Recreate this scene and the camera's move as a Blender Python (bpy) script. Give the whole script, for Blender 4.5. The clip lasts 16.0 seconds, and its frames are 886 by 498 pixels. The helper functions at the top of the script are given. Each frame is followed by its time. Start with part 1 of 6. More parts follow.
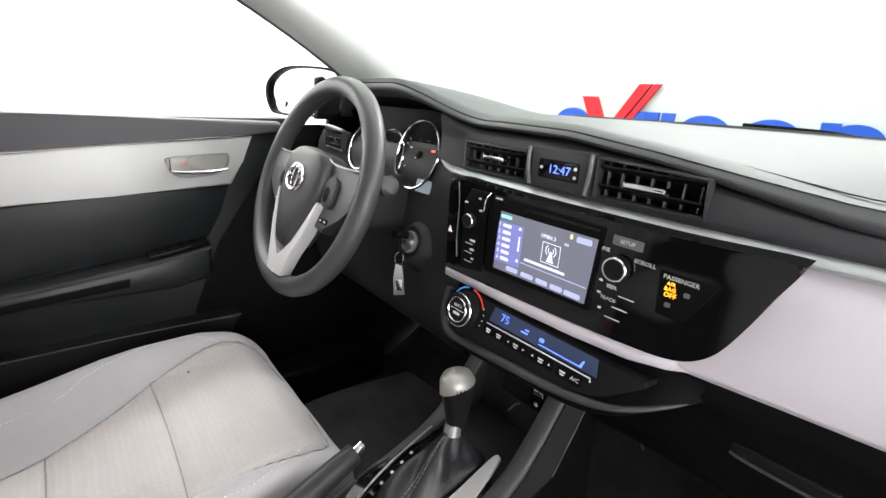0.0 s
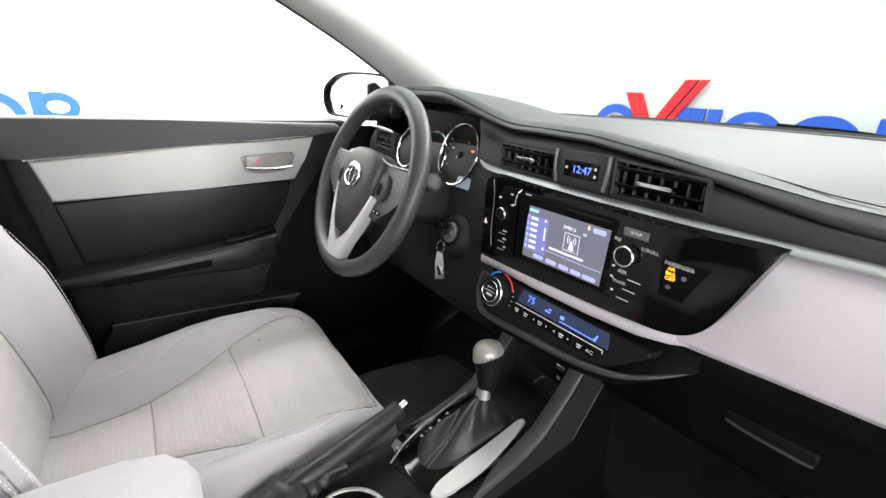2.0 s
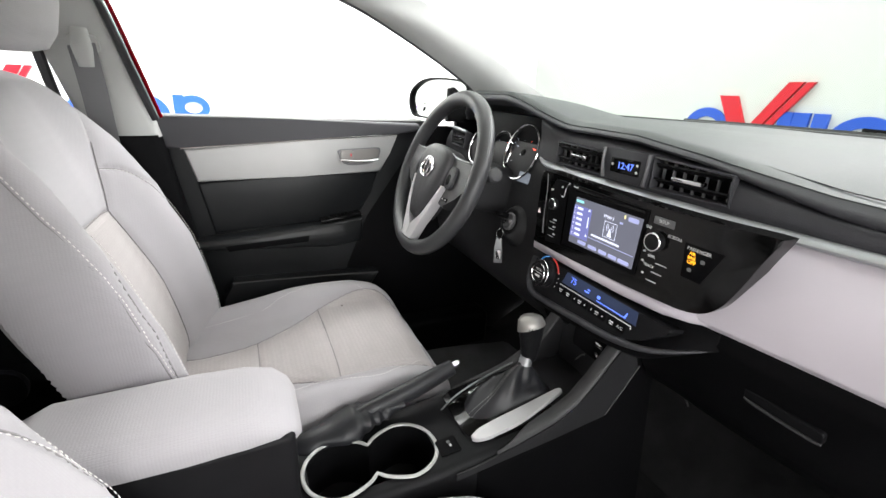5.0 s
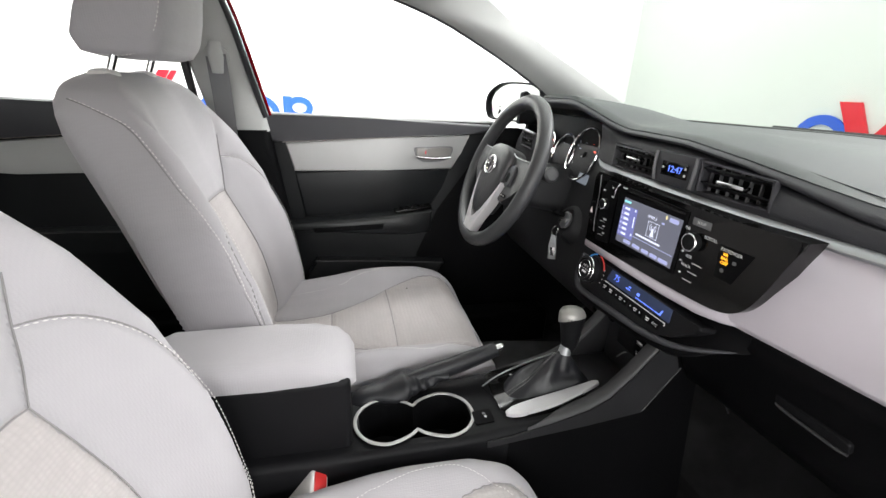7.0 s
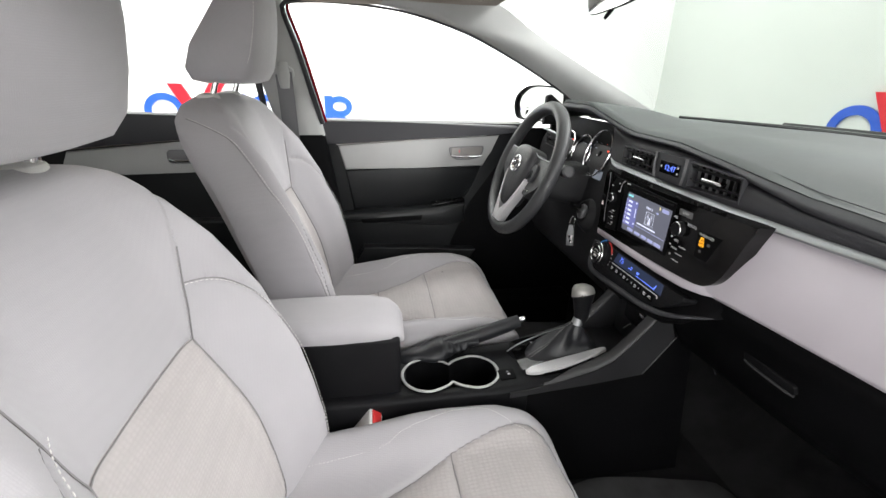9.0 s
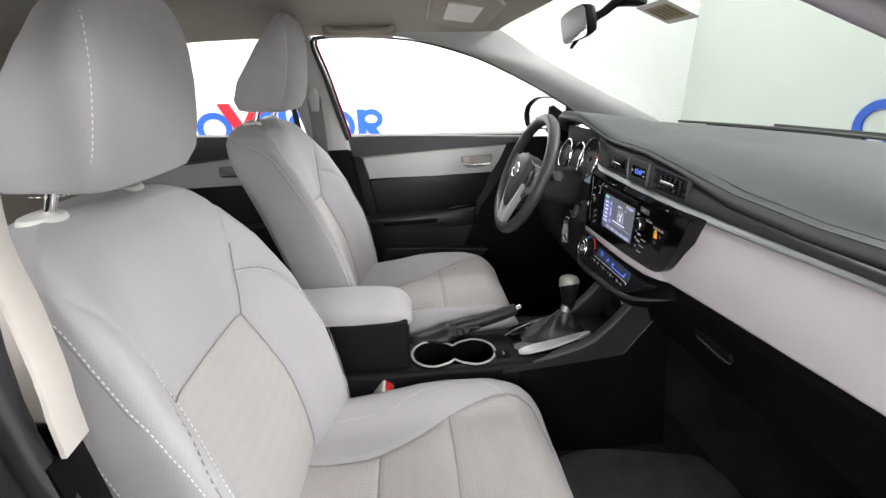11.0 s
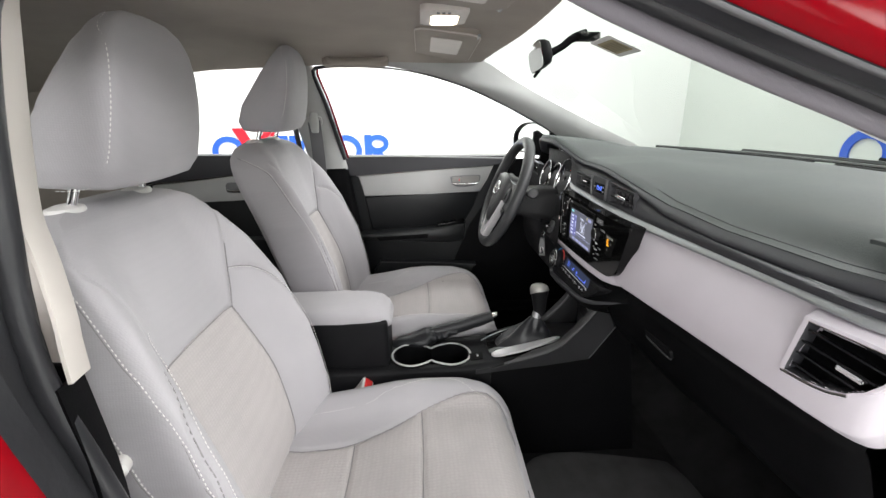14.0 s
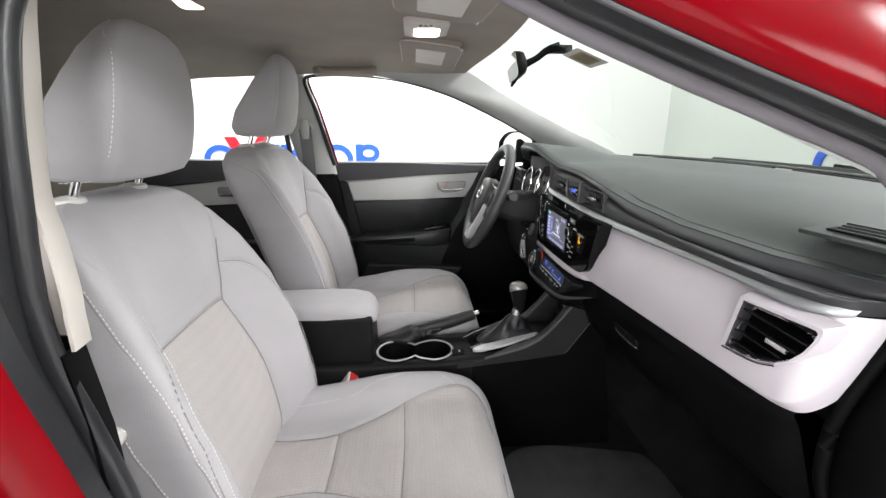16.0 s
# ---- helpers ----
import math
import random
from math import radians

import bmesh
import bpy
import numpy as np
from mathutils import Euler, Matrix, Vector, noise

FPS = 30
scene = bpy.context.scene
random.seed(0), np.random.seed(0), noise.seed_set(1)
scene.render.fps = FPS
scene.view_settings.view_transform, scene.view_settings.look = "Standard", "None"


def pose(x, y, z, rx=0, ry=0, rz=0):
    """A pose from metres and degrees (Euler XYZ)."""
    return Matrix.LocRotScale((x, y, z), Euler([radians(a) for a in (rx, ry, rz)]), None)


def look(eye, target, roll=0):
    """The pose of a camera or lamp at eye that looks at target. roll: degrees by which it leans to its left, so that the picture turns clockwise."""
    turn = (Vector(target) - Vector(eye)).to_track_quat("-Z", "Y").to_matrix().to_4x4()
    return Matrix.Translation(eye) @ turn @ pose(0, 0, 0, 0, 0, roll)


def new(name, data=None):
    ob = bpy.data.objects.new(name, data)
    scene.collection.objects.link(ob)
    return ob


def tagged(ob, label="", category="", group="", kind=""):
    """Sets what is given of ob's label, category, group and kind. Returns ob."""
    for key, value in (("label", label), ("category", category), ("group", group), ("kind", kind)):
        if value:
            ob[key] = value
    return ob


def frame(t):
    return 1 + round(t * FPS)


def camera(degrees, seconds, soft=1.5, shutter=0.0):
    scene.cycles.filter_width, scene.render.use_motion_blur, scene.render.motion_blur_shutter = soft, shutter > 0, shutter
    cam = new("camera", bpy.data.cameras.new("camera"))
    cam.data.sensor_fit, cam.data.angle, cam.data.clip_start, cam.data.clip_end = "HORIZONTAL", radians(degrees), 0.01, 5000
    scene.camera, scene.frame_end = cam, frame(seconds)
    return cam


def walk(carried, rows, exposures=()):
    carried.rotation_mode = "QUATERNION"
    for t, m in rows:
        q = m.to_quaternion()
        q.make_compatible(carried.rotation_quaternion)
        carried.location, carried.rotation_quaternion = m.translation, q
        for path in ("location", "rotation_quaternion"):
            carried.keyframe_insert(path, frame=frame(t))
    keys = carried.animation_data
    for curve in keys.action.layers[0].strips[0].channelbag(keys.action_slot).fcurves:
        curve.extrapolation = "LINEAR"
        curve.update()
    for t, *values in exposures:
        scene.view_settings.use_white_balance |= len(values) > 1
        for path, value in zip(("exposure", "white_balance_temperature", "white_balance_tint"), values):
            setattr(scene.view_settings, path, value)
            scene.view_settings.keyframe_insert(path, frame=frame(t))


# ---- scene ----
cam = camera(91.4, 16.0)
PATH = [
    (0, (0.347, 0.493, 1.051), (-1.069, 1.744, 0.393), 3.3),
    (0.5, (0.366, 0.483, 1.053), (-1.075, 1.697, 0.383), 3.3),
    (1, (0.388, 0.47, 1.06), (-1.081, 1.644, 0.378), 3.1),
    (1.5, (0.406, 0.458, 1.065), (-1.086, 1.599, 0.377), 3.0),
    (2, (0.424, 0.436, 1.073), (-1.097, 1.536, 0.385), 2.7),
    (2.5, (0.443, 0.425, 1.072), (-1.108, 1.484, 0.385), 2.4),
    (3, (0.466, 0.415, 1.07), (-1.115, 1.433, 0.387), 2.3),
    (3.5, (0.49, 0.411, 1.069), (-1.125, 1.375, 0.392), 2.2),
    (4, (0.513, 0.404, 1.071), (-1.134, 1.313, 0.39), 2.4),
    (6.5, (0.611, 0.408, 1.085), (-1.182, 0.953, 0.384), 2.7),
    (7, (0.647, 0.426, 1.083), (-1.174, 0.868, 0.384), 2.9),
    (7.5, (0.689, 0.416, 1.094), (-1.143, 0.803, 0.39), 3.0),
    (8, (0.725, 0.395, 1.103), (-1.109, 0.741, 0.385), 2.8),
    (8.5, (0.763, 0.387, 1.114), (-1.072, 0.702, 0.383), 2.1),
    (9, (0.808, 0.389, 1.13), (-1.028, 0.686, 0.393), 1.5),
    (9.2, (0.827, 0.386, 1.132), (-1.013, 0.669, 0.4), 0.8),
    (11.5, (1.003, 0.474, 1.175), (-0.867, 0.576, 0.474), -1.2),
    (12, (1.023, 0.486, 1.171), (-0.858, 0.579, 0.498), -1.1),
    (12.5, (1.042, 0.494, 1.17), (-0.846, 0.586, 0.518), -0.9),
    (13, (1.056, 0.511, 1.165), (-0.84, 0.589, 0.533), -0.9),
    (13.5, (1.07, 0.522, 1.163), (-0.83, 0.602, 0.544), -0.8),
    (14, (1.086, 0.529, 1.157), (-0.819, 0.616, 0.555), -0.6),
    (14.5, (1.106, 0.528, 1.156), (-0.802, 0.63, 0.565), -0.3),
    (15, (1.122, 0.544, 1.15), (-0.79, 0.644, 0.573), -0.3),
    (15.5, (1.137, 0.547, 1.146), (-0.778, 0.66, 0.581), -0.2),
    (16, (1.149, 0.551, 1.141), (-0.769, 0.675, 0.589), -0.1),
]
walk(cam, [(t, look(eye, target, roll)) for t, eye, target, roll in PATH], [(0, 0.75), (4, 0.57), (8, 0.24), (12, 0.03), (16, 0.02)])

# ---- light: a white photo studio ----
world = bpy.data.worlds.new("studio_air")
world.use_nodes = True
world.node_tree.nodes["Background"].inputs[0].default_value = (1, 1, 1, 1)
world.node_tree.nodes["Background"].inputs[1].default_value = 0.25
scene.world = world


def area_lamp(name, eye, target, sx, sy, watts, colour=(1, 1, 1)):
    d = bpy.data.lights.new(name, "AREA")
    d.shape, d.size, d.size_y, d.energy, d.color = "RECTANGLE", sx, sy, watts, colour
    ob = new(name, d)
    ob.matrix_world = look(eye, target)
    return ob


area_lamp("softbox_over_car", (-0.9, -0.3, 3.1), (-0.9, -0.3, 0), 4.4, 4.0, 125, (1, 1, 1))
# next two are unseen fill lamps, added only to whiten the walls
area_lamp("left_wall_fill", (-2.0, 0.6, 3.1), (-3.4, 0.6, 1.0), 5.0, 0.9, 150, (1, 1, 1))
area_lamp("front_wall_fill", (-0.4, 1.9, 3.1), (-0.4, 3.2, 1.0), 5.0, 0.9, 42, (1, 1, 1))
area_lamp("softbox_ahead_of_car", (-0.1, 3.0, 2.5), (0.0, 0.1, 0.8), 1.8, 0.5, 72, (1, 1, 1))
area_lamp("softbox_front_of_door", (2.9, 2.4, 2.4), (0.3, 0.2, 0.8), 1.2, 0.6, 66, (1, 1, 1))
# unseen fill, added in place of wall bounce on dash and seat sides
area_lamp("fill_behind_door", (4.2, -0.3, 1.6), (0.3, 0.5, 0.85), 3.0, 2.0, 100, (1, 1, 1))


# ---- materials ----
def material(name, colour, rough=0.5, metal=0.0, bump=0.0, scale=200.0, mottle=0.06, mscale=9.0, coat=0.0, spec=0.5, sheen=0.0, detail=2.0):
    m = bpy.data.materials.new(name)
    m.use_nodes = True
    nt = m.node_tree
    b = nt.nodes["Principled BSDF"]
    b.inputs["Roughness"].default_value, b.inputs["Metallic"].default_value = rough, metal
    b.inputs["Specular IOR Level"].default_value, b.inputs["Coat Weight"].default_value = spec, coat
    b.inputs["Coat Roughness"].default_value, b.inputs["Sheen Weight"].default_value = 0.05, sheen
    co = nt.nodes.new("ShaderNodeTexCoord")
    big = nt.nodes.new("ShaderNodeTexNoise")
    big.inputs["Scale"].default_value, big.inputs["Detail"].default_value = mscale, 5
    nt.links.new(co.outputs["Object"], big.inputs["Vector"])
    ramp = nt.nodes.new("ShaderNodeMapRange")
    ramp.inputs["From Min"].default_value, ramp.inputs["From Max"].default_value = 0.3, 0.7
    ramp.inputs["To Min"].default_value, ramp.inputs["To Max"].default_value = 1 - mottle, 1 + mottle
    nt.links.new(big.outputs["Fac"], ramp.inputs["Value"])
    mix = nt.nodes.new("ShaderNodeVectorMath")
    mix.operation = "SCALE"
    mix.inputs[0].default_value = colour
    nt.links.new(ramp.outputs[0], mix.inputs["Scale"])
    nt.links.new(mix.outputs[0], b.inputs["Base Color"])
    rr = nt.nodes.new("ShaderNodeMapRange")
    rr.inputs["To Min"].default_value, rr.inputs["To Max"].default_value = max(rough - 0.07, 0.02), min(rough + 0.07, 1)
    nt.links.new(big.outputs["Fac"], rr.inputs["Value"])
    nt.links.new(rr.outputs[0], b.inputs["Roughness"])
    if bump:
        fine = nt.nodes.new("ShaderNodeTexNoise")
        fine.inputs["Scale"].default_value, fine.inputs["Detail"].default_value = scale, detail
        nt.links.new(co.outputs["Object"], fine.inputs["Vector"])
        bp = nt.nodes.new("ShaderNodeBump")
        bp.inputs["Strength"].default_value, bp.inputs["Distance"].default_value = bump, 0.001
        nt.links.new(fine.outputs["Fac"], bp.inputs["Height"])
        nt.links.new(bp.outputs["Normal"], b.inputs["Normal"])
    return m


def fabric(name, colour, cell, depth, stretch=1.0, rough=0.9):
    """Woven cloth: rows of small cells, with a slow mottling."""
    m = material(name, colour, rough, 0, 0, mottle=0.05, mscale=6, spec=0.2, sheen=0.25)
    nt = m.node_tree
    b = nt.nodes["Principled BSDF"]
    co = nt.nodes.new("ShaderNodeTexCoord")
    mp = nt.nodes.new("ShaderNodeMapping")
    mp.inputs["Scale"].default_value = (1, 0.55 * stretch, stretch)
    nt.links.new(co.outputs["Object"], mp.inputs["Vector"])
    vo = nt.nodes.new("ShaderNodeTexVoronoi")
    vo.inputs["Scale"].default_value, vo.inputs["Randomness"].default_value = 1 / cell, 0.25
    nt.links.new(mp.outputs[0], vo.inputs["Vector"])
    no = nt.nodes.new("ShaderNodeTexNoise")
    no.inputs["Scale"].default_value = 900
    nt.links.new(co.outputs["Object"], no.inputs["Vector"])
    ad = nt.nodes.new("ShaderNodeMath")
    ad.operation = "MULTIPLY_ADD"
    ad.inputs[1].default_value = 0.3
    nt.links.new(no.outputs["Fac"], ad.inputs[0])
    nt.links.new(vo.outputs["Distance"], ad.inputs[2])
    mr = nt.nodes.new("ShaderNodeMapRange")
    mr.inputs["From Min"].default_value, mr.inputs["From Max"].default_value = 0.1, 0.7
    mr.inputs["To Min"].default_value, mr.inputs["To Max"].default_value = 1.0 + 0.06 * depth, 1.0 - 0.16 * depth
    nt.links.new(vo.outputs["Distance"], mr.inputs["Value"])
    sc = nt.nodes.new("ShaderNodeVectorMath")
    sc.operation = "SCALE"
    nt.links.new(b.inputs["Base Color"].links[0].from_socket, sc.inputs[0])
    nt.links.new(mr.outputs[0], sc.inputs["Scale"])
    nt.links.new(sc.outputs[0], b.inputs["Base Color"])
    bp = nt.nodes.new("ShaderNodeBump")
    bp.inputs["Strength"].default_value, bp.inputs["Distance"].default_value, bp.invert = depth, 0.002, True
    nt.links.new(ad.outputs[0], bp.inputs["Height"])
    nt.links.new(bp.outputs["Normal"], b.inputs["Normal"])
    return m


def glowing(name, colour, strength):
    m = bpy.data.materials.new(name)
    m.use_nodes = True
    b = m.node_tree.nodes["Principled BSDF"]
    b.inputs["Base Color"].default_value = (*[c * 0.4 for c in colour], 1)
    b.inputs["Emission Color"].default_value = (*colour, 1)
    b.inputs["Emission Strength"].default_value = strength
    return m


def pane_glass(name, tint, gloss=0.06):
    m = bpy.data.materials.new(name)
    m.use_nodes = True
    nt = m.node_tree
    nt.nodes.remove(nt.nodes["Principled BSDF"])
    out = nt.nodes["Material Output"]
    tr, gl, fr = nt.nodes.new("ShaderNodeBsdfTransparent"), nt.nodes.new("ShaderNodeBsdfGlossy"), nt.nodes.new("ShaderNodeLayerWeight")
    gain = nt.nodes.new("ShaderNodeMapRange")
    gain.inputs["From Min"].default_value, gain.inputs["To Min"].default_value, gain.inputs["To Max"].default_value = 0.45, 0.02, 0.25
    tr.inputs[0].default_value = (*tint, 1)
    gl.inputs["Roughness"].default_value = 0.02
    fr.inputs["Blend"].default_value = 0.3
    mx = nt.nodes.new("ShaderNodeMixShader")
    nt.links.new(fr.outputs["Facing"], gain.inputs["Value"])
    nt.links.new(gain.outputs[0], mx.inputs[0])
    nt.links.new(tr.outputs[0], mx.inputs[1])
    nt.links.new(gl.outputs[0], mx.inputs[2])
    nt.links.new(mx.outputs[0], out.inputs[0])
    return m


CLOTH = fabric("seat_cloth", (0.42, 0.405, 0.422), 0.0022, 0.16)
CLOTH_INSERT = fabric("seat_insert_cloth", (0.45, 0.42, 0.415), 0.0075, 0.42, 1.5)
CLOTH_SIDE = fabric("seat_side_cloth", (0.425, 0.408, 0.428), 0.0022, 0.16)
HEADLINING = material("headliner_felt", (0.40, 0.36, 0.32), 0.95, bump=0.5, scale=900, mottle=0.05, spec=0.1)
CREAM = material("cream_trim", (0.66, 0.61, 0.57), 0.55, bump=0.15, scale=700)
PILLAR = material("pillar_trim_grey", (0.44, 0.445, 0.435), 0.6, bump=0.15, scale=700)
DASH_TOP = material("dash_top_vinyl", (0.057, 0.064, 0.0625), 0.55, bump=0.45, scale=600, mottle=0.10, spec=0.26)
DARK = material("dark_grey_plastic", (0.0085, 0.0085, 0.0095), 0.45, bump=0.3, scale=800, mottle=0.15, spec=0.12)
DOOR_DARK = material("door_black_vinyl", (0.0105, 0.0115, 0.0125), 0.36, bump=0.25, scale=800, mottle=0.15, spec=0.35)
PAD = material("wheel_pad_plastic", (0.032, 0.032, 0.0345), 0.42, bump=0.3, scale=800, mottle=0.1)
RAIL = material("console_rail_plastic", (0.055, 0.055, 0.057), 0.45, bump=0.25, scale=800, mottle=0.12, spec=0.3)
KNEE = material("knee_panel_plastic", (0.020, 0.020, 0.0215), 0.5, bump=0.3, scale=800, mottle=0.12, spec=0.25)
# darker than the pillar trim: this edge's shade is put into the colour
OPENING_SHADED = material("shaded_opening_cloth", (0.21, 0.195, 0.215), 0.8, bump=0.4, scale=700, spec=0.15)
TAUPE = material("handle_cup_taupe", (0.20, 0.19, 0.18), 0.35, 0.3, mottle=0.05)
DARKER = material("black_plastic", (0.004, 0.004, 0.0045), 0.5, bump=0.2, scale=700, mottle=0.15, spec=0.06)
BAND = material("slate_vinyl", (0.033, 0.033, 0.038), 0.5, bump=0.3, scale=650, mottle=0.1)
PIANO = material("piano_black", (0.004, 0.004, 0.004), 0.05, mottle=0.1, spec=0.28)
LILAC = material("pale_grey_panel", (0.60, 0.555, 0.60), 0.5, bump=0.12, scale=600, mottle=0.03)
STRIP = material("dark_satin_strip", (0.13, 0.13, 0.135), 0.34, 0.8, mottle=0.1)
SILVER = material("satin_silver", (0.38, 0.39, 0.40), 0.42, 0.8, mottle=0.04)
CHROME = material("chrome", (0.85, 0.85, 0.86), 0.1, 1.0, mottle=0.02)
DOOR_SILVER = material("door_trim_silver", (0.41, 0.41, 0.405), 0.42, 0.25, bump=0.08, scale=500, mottle=0.04)
GREYTRIM = material("gunmetal_trim", (0.16, 0.16, 0.165), 0.4, 0.4, bump=0.1, scale=600)
# near-black version of the rubber: shade low in the opening put into colour
JAMB_SHADED = material("shaded_black_jamb", (0.002, 0.002, 0.0022), 0.6, mottle=0.2, spec=0.08)
SILVER_PAINT = material("silver_paint", (0.60, 0.59, 0.60), 0.38, 0.25, mottle=0.03)
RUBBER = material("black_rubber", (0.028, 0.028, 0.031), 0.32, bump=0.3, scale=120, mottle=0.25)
LEATHER = material("black_leather", (0.014, 0.0145, 0.017), 0.40, bump=0.5, scale=420, mottle=0.2, spec=0.4)
RIM_VINYL = material("wheel_rim_vinyl", (0.036, 0.037, 0.039), 0.40, bump=0.5, scale=480, mottle=0.12)
CARPET = material("charcoal_carpet", (0.024, 0.024, 0.0247), 1.0, bump=1.0, scale=420, mottle=0.3, mscale=14, spec=0.05)
MAT = material("floor_mat_carpet", (0.075, 0.075, 0.077), 1.0, bump=1.0, scale=380, mottle=0.25, spec=0.05)
RED = material("red_paint", (0.165, 0.0005, 0.004), 0.16, 0.0, mottle=0.03, coat=0.0, spec=0.07)
STUDIO = material("studio_white", (0.82, 0.82, 0.81), 0.8, mottle=0.02, mscale=0.8)
STUDIO_GREY = material("studio_curtain", (0.66, 0.685, 0.655), 0.85, mottle=0.03, mscale=1.2)
STUDIO_FLOOR = material("studio_floor_paint", (0.62, 0.62, 0.61), 0.45, mottle=0.05, mscale=1.5)
BLUE = material("sign_blue", (0.02, 0.10, 0.58), 0.4, mottle=0.02)
SIGN_RED = material("sign_red", (0.65, 0.01, 0.025), 0.4, mottle=0.02)
WHITE_PLASTIC = material("white_plastic", (0.72, 0.70, 0.68), 0.45)
MARK = material("white_marking", (0.75, 0.75, 0.75), 0.5)
# dark tone puts the shade of the seat creases into colour; also boot thread
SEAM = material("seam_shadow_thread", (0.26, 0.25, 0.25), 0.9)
SEAM_DARK = material("dark_stain", (0.05, 0.045, 0.04), 0.9)
THREAD = material("pale_thread", (0.74, 0.72, 0.70), 0.8)
WINDSCREEN = pane_glass("windscreen_glass", (0.375, 0.40, 0.38))
SIDE_GLASS = pane_glass("door_glass", (0.93, 0.95, 0.93))
MIRROR = material("mirror_glass", (0.88, 0.9, 0.89), 0.02, 1.0, mottle=0.0)


# ---- mesh helpers ----
def finish(ob, smooth=True, angle=40):
    me = ob.data
    if smooth:
        me.polygons.foreach_set("use_smooth", [True] * len(me.polygons))
        me.set_sharp_from_angle(angle=radians(angle))
    return ob


def part(name, bm, mat, parent=None, label="", angle=40, recalc=True):
    """Links a bmesh (or ready mesh) as one mesh object, under a thing or part."""
    if isinstance(bm, bmesh.types.BMesh):
        if recalc:
            bmesh.ops.recalc_face_normals(bm, faces=bm.faces)
        me = bpy.data.meshes.new(name)
        bm.to_mesh(me)
        bm.free()
    else:
        me = bm
    me.materials.append(mat)
    ob = new(name, me)
    ob.parent = parent
    finish(ob, True, angle)
    if label:
        ob["label"] = label
    return ob


def thing(name, label, category, group="", at=(0, 0, 0), kind=""):
    ob = new(name)
    ob.location = at
    ob.empty_display_size = 0.05
    return tagged(ob, label, category, group, kind)


def structure(name, bm, mat, label, category="", angle=40):
    return tagged(part(name, bm, mat, None, "", angle), label, category or name.split("_")[0], "", "structure")


def pyd(verts, faces):
    me = bpy.data.meshes.new("m")
    me.from_pydata([tuple(map(float, v)) for v in verts], [], faces)
    bm = bmesh.new()
    bm.from_mesh(me)
    bpy.data.meshes.remove(me)
    return bm


def box(x0, x1, y0, y1, z0, z1, bevel=0.003, seg=2):
    bm = bmesh.new()
    bmesh.ops.create_cube(bm, size=1.0, matrix=Matrix.Translation(((x0 + x1) / 2, (y0 + y1) / 2, (z0 + z1) / 2)) @ Matrix.Diagonal((abs(x1 - x0), abs(y1 - y0), abs(z1 - z0), 1)))
    if bevel:
        bmesh.ops.bevel(bm, geom=bm.edges[:], offset=bevel, segments=seg, profile=0.6, affect="EDGES")
    return bm


def prism(outline, depth, m=None, bevel=0.0, seg=2):
    """An outline in the plane of m's x and y, thickened along its -z by depth, the front edge bevelled."""
    bm = bmesh.new()
    front = [bm.verts.new((x, y, 0)) for x, y in outline]
    back = [bm.verts.new((x, y, -depth)) for x, y in outline]
    f = bm.faces.new(front)
    bm.faces.new(back[::-1])
    n = len(outline)
    for i in range(n):
        bm.faces.new((front[i], back[i], back[(i + 1) % n], front[(i + 1) % n]))
    if bevel:
        bmesh.ops.bevel(bm, geom=list(f.edges), offset=bevel, segments=seg, profile=0.6, affect="EDGES")
    if m is not None:
        bm.transform(m)
    return bm


def plane_at(o, right, up):
    """A frame at o with x to the right, y up and z out of the plane."""
    r, u = Vector(right).normalized(), Vector(up).normalized()
    n = r.cross(u).normalized()
    u = n.cross(r)
    return Matrix.Translation(o) @ Matrix((r, u, n)).transposed().to_4x4()


def yz(x):
    """A frame on the plane x, facing the cabin's middle from the left side: its x is the car's y, its y is up."""
    return plane_at((x, 0, 0), (0, 1, 0), (0, 0, 1))


def rounded(w, h, r, n=5, cx=0.0, cy=0.0):
    out = []
    for sx, sy, a in ((1, 1, 0), (-1, 1, 90), (-1, -1, 180), (1, -1, 270)):
        for i in range(n + 1):
            t = radians(a + 90 * i / n)
            out.append((cx + sx * (w / 2 - r) + r * math.cos(t), cy + sy * (h / 2 - r) + r * math.sin(t)))
    return out


def smooth_line(points, n, closed=False):
    """A Catmull-Rom line through points, n steps in all, evenly spaced along it."""
    p = np.array(points, float)
    q = np.vstack([p[-1], p, p[0], p[1]]) if closed else np.vstack([2 * p[0] - p[1], p, 2 * p[-1] - p[-2]])
    out = []
    for i in range(1, len(q) - 2):
        for t in np.linspace(0, 1, 16, endpoint=False):
            a, b, c, d = q[i - 1], q[i], q[i + 1], q[i + 2]
            out.append(0.5 * (2 * b + (c - a) * t + (2 * a - 5 * b + 4 * c - d) * t * t + (3 * b - a - 3 * c + d) * t**3))
    out.append(q[-2])
    out = np.array(out)
    s = np.r_[0, np.cumsum(np.linalg.norm(np.diff(out, axis=0), axis=1))]
    at = np.linspace(0, s[-1], n + 1)[: n if closed else n + 1]
    return np.stack([np.interp(at, s, out[:, k]) for k in range(out.shape[1])], 1)


def loft(rings, closed=True, cap=True):
    rings = [np.asarray(r, float) for r in rings]
    n, verts, faces = len(rings[0]), np.vstack(rings), []
    for i in range(len(rings) - 1):
        for j in range(n if closed else n - 1):
            k = (j + 1) % n
            faces.append((i * n + j, i * n + k, (i + 1) * n + k, (i + 1) * n + j))
    if cap and closed:
        faces += [tuple(range(n))[::-1], tuple(range((len(rings) - 1) * n, len(rings) * n))]
    return pyd(verts, faces)


